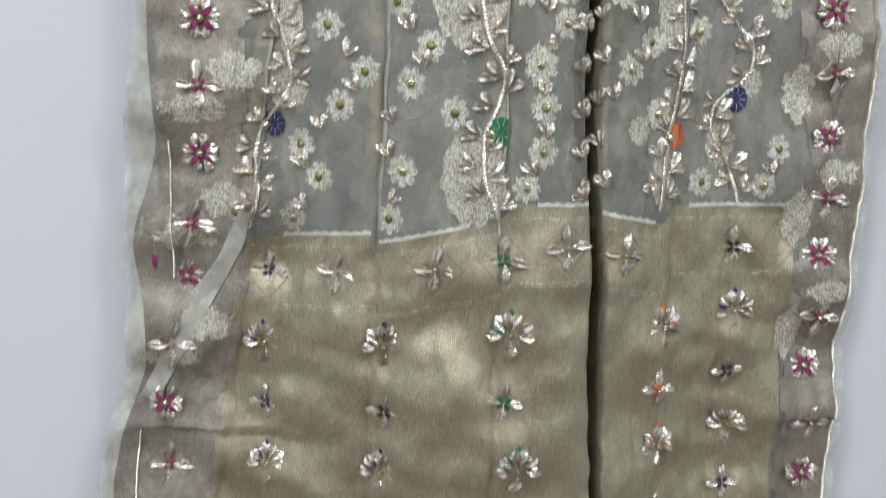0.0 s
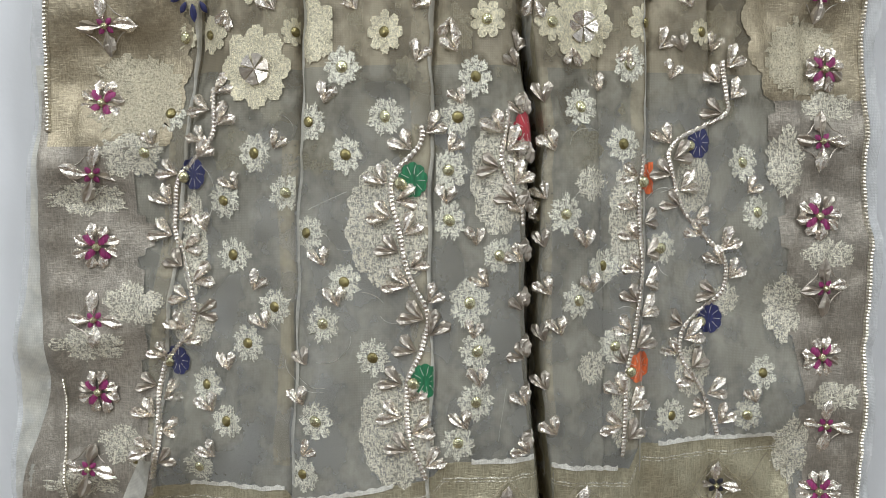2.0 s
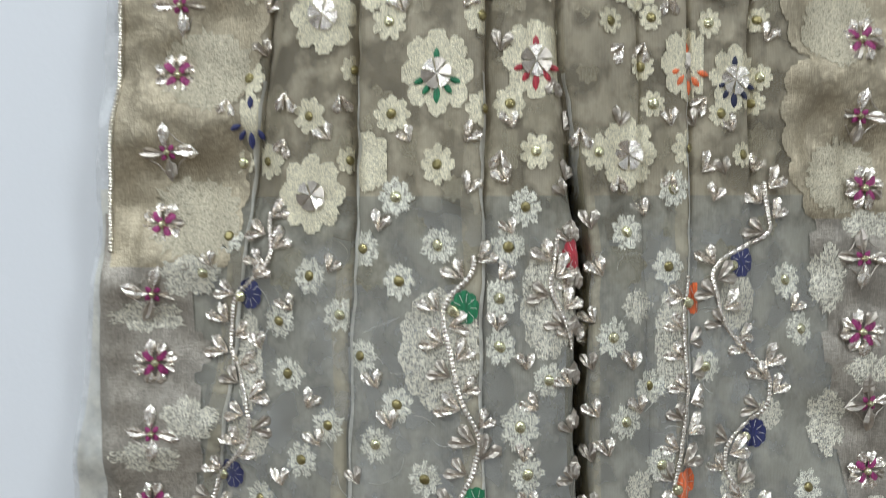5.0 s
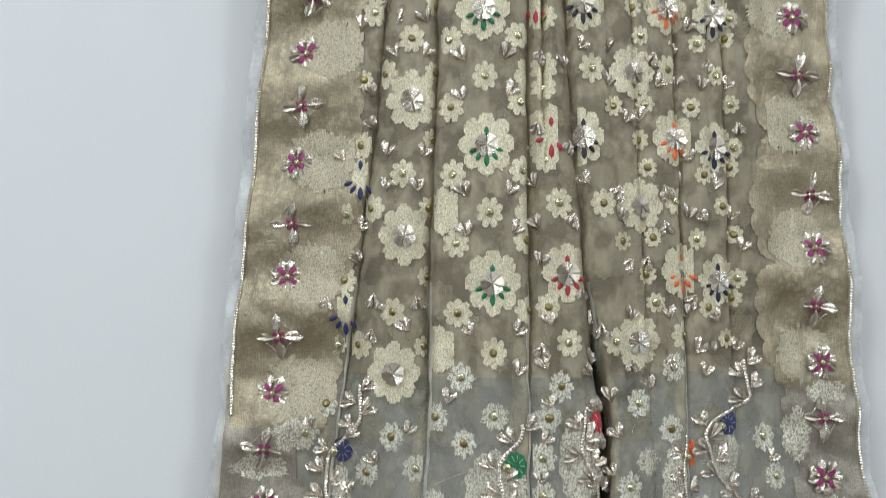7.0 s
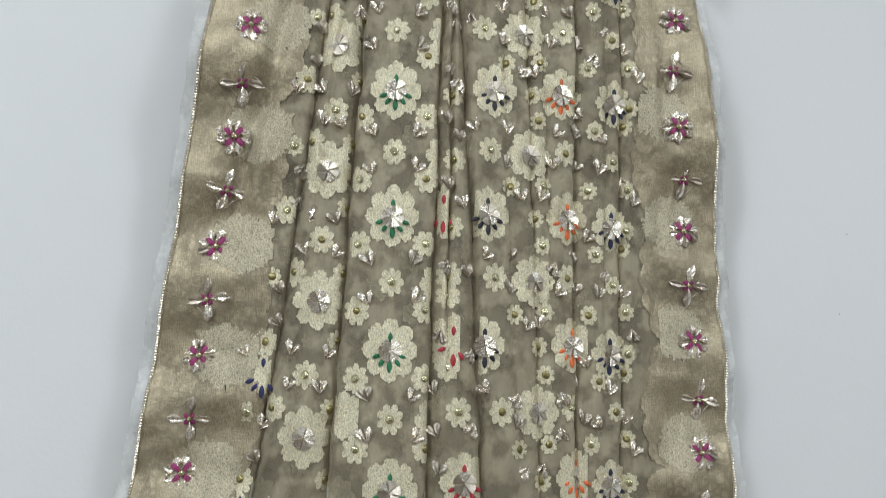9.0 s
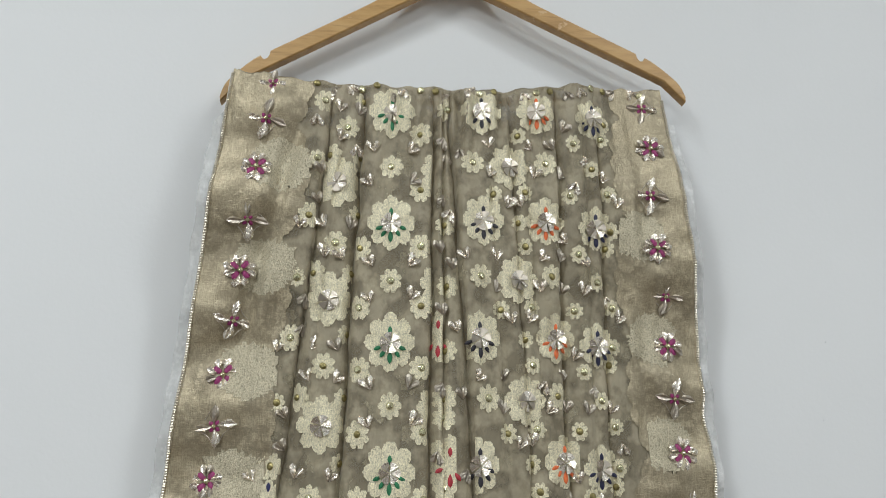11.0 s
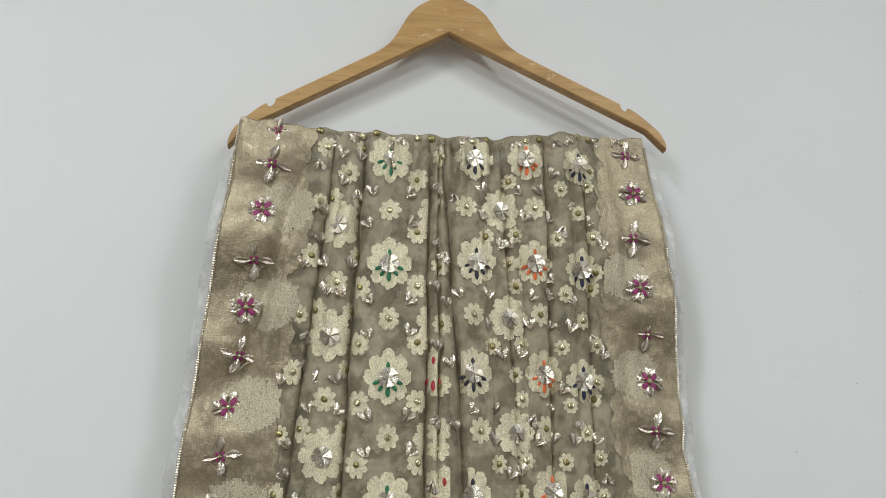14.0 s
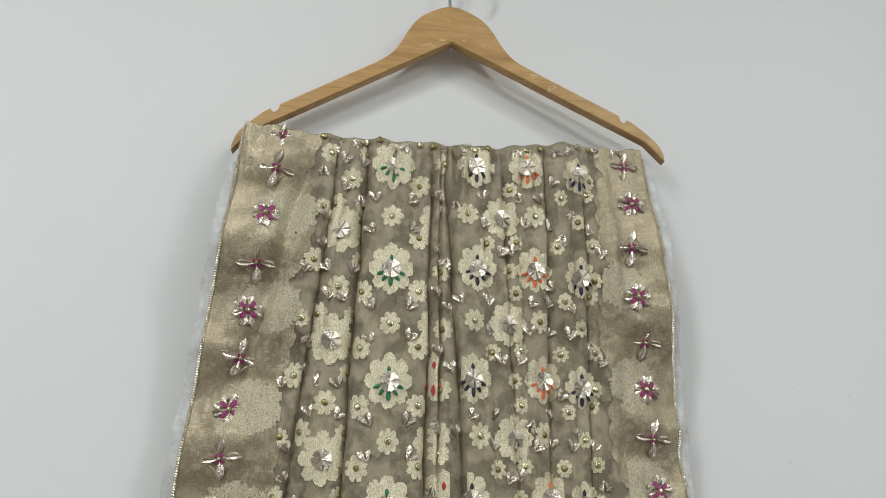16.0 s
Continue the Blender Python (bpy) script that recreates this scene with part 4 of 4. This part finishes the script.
def wander(*nodes):
    """A line through the nodes, rounded at its bends."""
    return lambda z: sum(along(nodes, z + d) for d in (-0.006, -0.003, 0.0, 0.003, 0.006)) / 5


vine(wander((1.1785, 0.2318), (1.2062, 0.2212), (1.2281, 0.2041), (1.2481, 0.2055), (1.2569, 0.2206), (1.2666, 0.234), (1.2866, 0.235), (1.3035, 0.2186), (1.3169, 0.2035), (1.3329, 0.1975), (1.3564, 0.19),
            (1.3676, 0.2097), (1.374, 0.2339), (1.3865, 0.23), (1.4086, 0.2266)), 1.408, 1.176, NAVY, ((0.2127, 1.3591, 0.21, 1.335, 0.012, 0.018), (0.2248, 1.2505, 0.214, 1.218, 0.012, 0.016)))
vine(wander((1.1711, 0.0476), (1.1856, 0.0405), (1.1987, 0.0362), (1.2289, 0.036), (1.2397, 0.0431), (1.2649, 0.0496), (1.2753, 0.0424), (1.2914, 0.0354), (1.309, 0.0329), (1.3294, 0.0275), (1.3424, 0.0293),
            (1.3578, 0.0471), (1.3664, 0.0444)), 1.367, 1.172, GREEN, ((0.0403, 1.3378, 0.026, 1.313, 0.0225, 0.034), (0.0467, 1.228, 0.03, 1.198, 0.02, 0.032)), lambda z: (fold_2(z) + 0.002, fold_3(z) - 0.001))
vine(wander((1.1522, -0.1213), (1.1805, -0.1139), (1.2073, -0.1163), (1.2307, -0.1101), (1.2382, -0.0998), (1.258, -0.0885), (1.2841, -0.0937), (1.3067, -0.1032), (1.3388, -0.1001), (1.3526, -0.0844), (1.3629, -0.0743),
            (1.3911, -0.0754)), 1.391, 1.155, NAVY, ((-0.0891, 1.341, -0.09, 1.3, 0.008, 0.03), (-0.1028, 1.2284, -0.092, 1.252, 0.013, 0.014)), lambda z: (fold_1(z) - 0.03, fold_2(z) - 0.002))
vine(wander((1.3192, 0.1019), (1.334, 0.095), (1.3485, 0.0876), (1.3674, 0.0926)), 1.376, 1.312, RED, ((0.1035, 1.3658, 0.088, 1.34, 0.016, 0.032),), lambda z: (fold_3(z) + 0.002, fold_4(z) - 0.003))
vine(wander((1.1709, 0.1648), (1.1941, 0.1661), (1.2196, 0.1663), (1.2418, 0.1714), (1.2829, 0.1765), (1.3019, 0.1745), (1.3301, 0.1727), (1.3487, 0.1765)), 1.352, 1.172, ORANGE,
     ((0.1815, 1.3378, 0.165, 1.315, 0.011, 0.03), (0.1756, 1.2249, 0.164, 1.2, 0.008, 0.022)), lambda z: (fold_4(z) + 0.004, fold_6(z) + 0.004))
for k in range(17):
    z = 1.40 - 0.0135 * k
    foil_leaf(fold_4(z) - 0.008 + 0.002 * (k % 2), z, 150 if k % 2 else 40)
    if k % 2:
        foil_leaf(fold_4(z) + 0.007 + 0.003 * (k % 3 == 0), z - 0.006, 20)

# scattered flowers and leaves of the lower end, pleat by pleat
FLOWERS_LOW = [(-0.1016, 1.3761), (-0.0507, 1.3528), (-0.0698, 1.3254), (-0.0324, 1.3302), (-0.0648, 1.2937), (-0.04, 1.264), (-0.0568, 1.2418), (-0.0837, 1.2147), (-0.0716, 1.1933), (-0.0902, 1.1637), (-0.131, 1.166),
               (0.0016, 1.3996), (0.0256, 1.3722), (0.0032, 1.3515), (-0.0174, 1.3698), (-0.0193, 1.3079), (0.0018, 1.2808), (-0.0108, 1.257), (0.0175, 1.2389), (-0.0159, 1.2005), (-0.024, 1.1681),
               (0.0745, 1.3937), (0.0647, 1.3715), (0.0598, 1.3431), (0.0599, 1.3158), (0.0874, 1.2963), (0.0751, 1.2436), (0.0743, 1.2154), (0.0645, 1.1919)]
FLOWERS_EAST = [(0.1668, 1.4039), (0.1359, 1.3786), (0.1626, 1.3578), (0.1184, 1.3486), (0.1263, 1.3181), (0.1505, 1.2872), (0.1343, 1.2686), (0.1582, 1.2399), (0.1234, 1.217), (0.2428, 1.3469), (0.2523, 1.3165),
                (0.1882, 1.296), (0.2602, 1.2149), (0.1986, 1.1918), (0.251, 1.1884), (-0.1185, 1.3535)]
LEAVES_LOW = [(-0.0393, 1.36), (-0.0619, 1.3367), (-0.0821, 1.3122), (-0.0532, 1.2778), (-0.0454, 1.2559), (-0.0689, 1.2292), (-0.0798, 1.2041), (-0.0792, 1.1764), (-0.1123, 1.3628), (-0.0083, 1.3848), (-0.0093, 1.2943),
              (-0.0015, 1.2718), (-0.0204, 1.2372), (-0.0227, 1.2139), (-0.0239, 1.1835), (0.0669, 1.3835), (0.0587, 1.3294), (0.0601, 1.3575), (0.0747, 1.3068), (0.0817, 1.284), (0.0729, 1.2555), (0.0763, 1.2287),
              (0.07, 1.2049), (0.1488, 1.3929), (0.1254, 1.3625), (0.1384, 1.3033), (0.1434, 1.2771), (0.1248, 1.2536), (0.1929, 1.4008), (0.246, 1.3328), (0.2556, 1.2016)]
small_flower(0.0711, 1.2703, 0.0112)
for x, z in FLOWERS_LOW + FLOWERS_EAST:
    small_flower(x, z, 0.0088)
for x, z in ((0.1423, 1.335), (0.1434, 1.2289), (0.235, 1.262)):
    patch("frayed_flower", x, z, 0.0085, 0.009, 8, 0.12, dupatta, material=WEAVE_SHEER, snap=0.0005, fray=0.3)
for x, z in LEAVES_LOW:
    foil_leaf(x, z - 0.005, rng.choice((-35, -10, 15, 30)))

part("thread_tuft", THREAD_PETAL[MAGENTA], dupatta, "magenta thread tuft", seat(-0.191, 1.122, 0.002, 5) @ Matrix.Diagonal((1.1, 1.7, 1, 1)))

def loose_thread(x, z, length, turn, curl):
    verts, faces = [], []
    n = 14
    for i in range(n + 1):
        t = i / n
        a = turn + curl * t
        xx = x + length * t * math.cos(a)
        zz = z + length * t * math.sin(a)
        yy = surface_y(xx, zz) - 0.0018 - 0.001 * math.sin(math.pi * t)
        verts += [(xx, yy, zz), (xx + 0.00018 * math.sin(a), yy - 0.00015, zz - 0.00018 * math.cos(a)), (xx, yy + 0.0002, zz - 0.00025)]
    for i in range(n):
        for k in range(3):
            faces.append((i * 3 + k, i * 3 + (k + 1) % 3, i * 3 + 3 + (k + 1) % 3, i * 3 + 3 + k))
    part("loose_thread", mesh_of("loose_thread", verts, faces, PLAIN), dupatta, "fine white loose thread")


for k in range(26):
    loose_thread(rng.uniform(-0.09, 0.25), rng.uniform(1.19, 1.39), rng.uniform(0.012, 0.035), rng.uniform(0, 6.3), rng.uniform(-1.6, 1.6))

# sprigs on the plain end
for x, z, c in ((-0.109, 1.123, NAVY), (-0.0593, 1.127, None), (0.007, 1.1365, None), (0.051, 1.1445, GREEN), (0.0925, 1.1525, None), (0.137, 1.1445, None), (0.2325, 1.143, BLACK)):
    star(x, z, 0.95, c, c is not None)


def sprig(x, z, colour):
    core = part("foil_sprig", bead_mesh("bead", 0.0021, 0.003, BEAD), dupatta, "fan-shaped silver foil sprig with dark thread petals", seat(x, z, 0.0014, 0, 0.5))
    for a in (-95, -52, -18, 18, 52, 95, 180):
        part("foil_petal", FOIL_PETALS[rng.choice((0, 1, 1, 2, 3))], core, "", pose(0, 0, 0, 0, 0, a + rng.uniform(-6, 6)) @ pose(0, 0.003, -0.0004) @ Matrix.Scale(1.5, 4))
    for a in (-72, -36, 0, 36, 72):
        part("thread_petal", LONG_PETAL[colour], core, "", pose(0, 0, 0, 0, 0, a) @ pose(0, 0.009 if a == 0 else 0.005, -0.0006) @ Matrix.Scale(0.9, 4))


for x, dx, colour in ((-0.113, 0.0, NAVY), (-0.027, -0.02, BLACK), (0.057, 0.075, GREEN), (0.174, 0.03, ORANGE), (0.2374, 0.05, NAVY)):
    for k in range(5):
        z = (1.071, 1.079, 1.094, 1.088, 1.093)[(-0.113, -0.027, 0.057, 0.174, 0.2374).index(x)] - 0.0935 * k
        sprig(x + dx * (1.09 - z), z, colour)
        star(x + dx * (1.05 - z), z - 0.047, 0.8, colour)

# ---- hanger ----
hanger = tagged(new("wooden_hanger"), "honey-coloured varnished wooden coat hanger with a steel hook", "hanger")
hanger.matrix_basis = pose(0.0775, 0.675, 2.0415, 0, -2.5, -1.6) @ Matrix.Diagonal((1.02, 1, 1, 1))
NOTCH = 0.178


def arm_top(d):
    z = 0.0188 - 0.549 * math.sqrt(d * d + 0.00017) + 0.033 / (1 + math.exp((d - 0.0485) / 0.0062))
    if d > 0.185:
        z -= 2.1 * (d - 0.185) ** 1.5 + 9000 * max(0.0, d - 0.209) ** 3
    gap = abs(d - NOTCH)
    if gap < 0.0042:
        z -= math.sqrt(max(0.0, 0.0042 ** 2 - gap * gap)) * 1.35
    return z


def arm_low(d):
    return 0.001 -0.543 * d - (0.6 * (d - 0.2) if d > 0.2 else 0)


def arm_mesh(sign):
    verts, faces = [], []
    ds = span(0.0, 0.170, 0.004) + span(0.172, 0.2185, 0.0009)
    ring = []
    for d in ds:
        t, b = arm_top(d), arm_low(d)
        if t < b + 0.003:
            t = b + 0.003
        bow = -0.0012 * (d / 0.2) ** 2
        h = 0.0062
        c = min(0.0014, (t - b) * 0.3)
        prof = [(-h + c, b), (h - c, b), (h, b + c), (h, t - c), (h - c, t), (-h + c, t), (-h, t - c), (-h, b + c)]
        verts += [(sign * d, y + bow, z) for y, z in prof]
    n = 8
    for i in range(len(ds) - 1):
        for k in range(n):
            q = (i * n + k, i * n + (k + 1) % n, (i + 1) * n + (k + 1) % n, (i + 1) * n + k)
            faces.append(q if sign > 0 else q[::-1])
    faces += [tuple(range(n)), tuple(range((len(ds) - 1) * n, len(ds) * n))]
    me = mesh_of("arm", verts, faces, WOOD, False)
    return me


part("arm", arm_mesh(1), hanger, "wooden arm with a strap notch and worn varnish")
part("arm", arm_mesh(-1), hanger, "wooden arm with a strap notch and open grain")


def tube(name, pts, r, material, sides=10):
    verts, faces = [], []
    for i, p in enumerate(pts):
        d = (Vector(pts[min(i + 1, len(pts) - 1)]) - Vector(pts[max(i - 1, 0)])).normalized()
        a = d.orthogonal().normalized() if abs(d.y) > 0.95 else d.cross(Vector((0, 1, 0))).normalized()
        b = d.cross(a)
        verts += [tuple(Vector(p) + (a * math.cos(t) + b * math.sin(t)) * r) for t in (2 * math.pi * k / sides for k in range(sides))]
    for i in range(len(pts) - 1):
        for k in range(sides):
            faces.append((i * sides + k, i * sides + (k + 1) % sides, (i + 1) * sides + (k + 1) % sides, (i + 1) * sides + k))
    faces += [tuple(range(sides))[::-1], tuple(range((len(pts) - 1) * sides, len(pts) * sides))]
    return mesh_of(name, verts, faces, material)


hook_pts = [(0, 0, 0.03), (0, 0, 0.085)] + [(0.02 - 0.02 * math.cos(a), 0, 0.085 + 0.02 * math.sin(a)) for a in span(0.15, 4.2, 0.2)]
part("hook", tube("hook", hook_pts, 0.0017, STEEL), hanger, "thin steel hook")
for dx in (-0.0015, 0.0015):
    part("staple_leg", tube("staple_leg", [(dx, 0, 0.004), (dx, 0, -0.007)], 0.0006, STEEL), hanger, "steel staple end")
part("bar", tube("bar", [(-0.17, 0.0, -0.127), (0.1, -0.004, -0.127)], 0.004, WOOD), hanger, "round wooden trouser bar")

nail = tagged(new("wall_nail", tube("wall_nail", [(0.101, 0.66, 2.141), (0.101, WALL_Y + 0.004, 2.138)], 0.0016, STEEL)), "steel nail in the wall that holds the hanger", "nail")

# specks on the wall
speck = mesh_of("wall_speck", [(0, 0, 0.0007), (0.0005, 0, 0), (0, 0, -0.0007), (-0.0005, 0, 0), (0, -0.0004, 0)], [(0, 1, 4), (1, 2, 4), (2, 3, 4), (3, 0, 4)], DARK)
for x, z in ((0.53, 1.788), (0.515, 1.69), (0.45, 1.695), (0.44, 1.62)):
    s = new("wall_speck", speck)
    s.location = (x, WALL_Y, z)
    tagged(s, "tiny dark speck on the white wall", "speck", "specks on the wall")

# unseen ceiling panels that light the room; the four wide ones are added fill
for lx, ly, size, watts in LAMPS:
    panel = tagged(new("ceiling_light"), "unseen square white ceiling light panel", "ceiling light", "ceiling light panels")
    panel.location = (lx, ly, 2.75)
    frame_mesh = box_mesh("frame", -size / 2 - 0.02, size / 2 + 0.02, -size / 2 - 0.02, size / 2 + 0.02, -0.018, 0.0, CEIL, 0.003)
    part("frame", frame_mesh, panel)
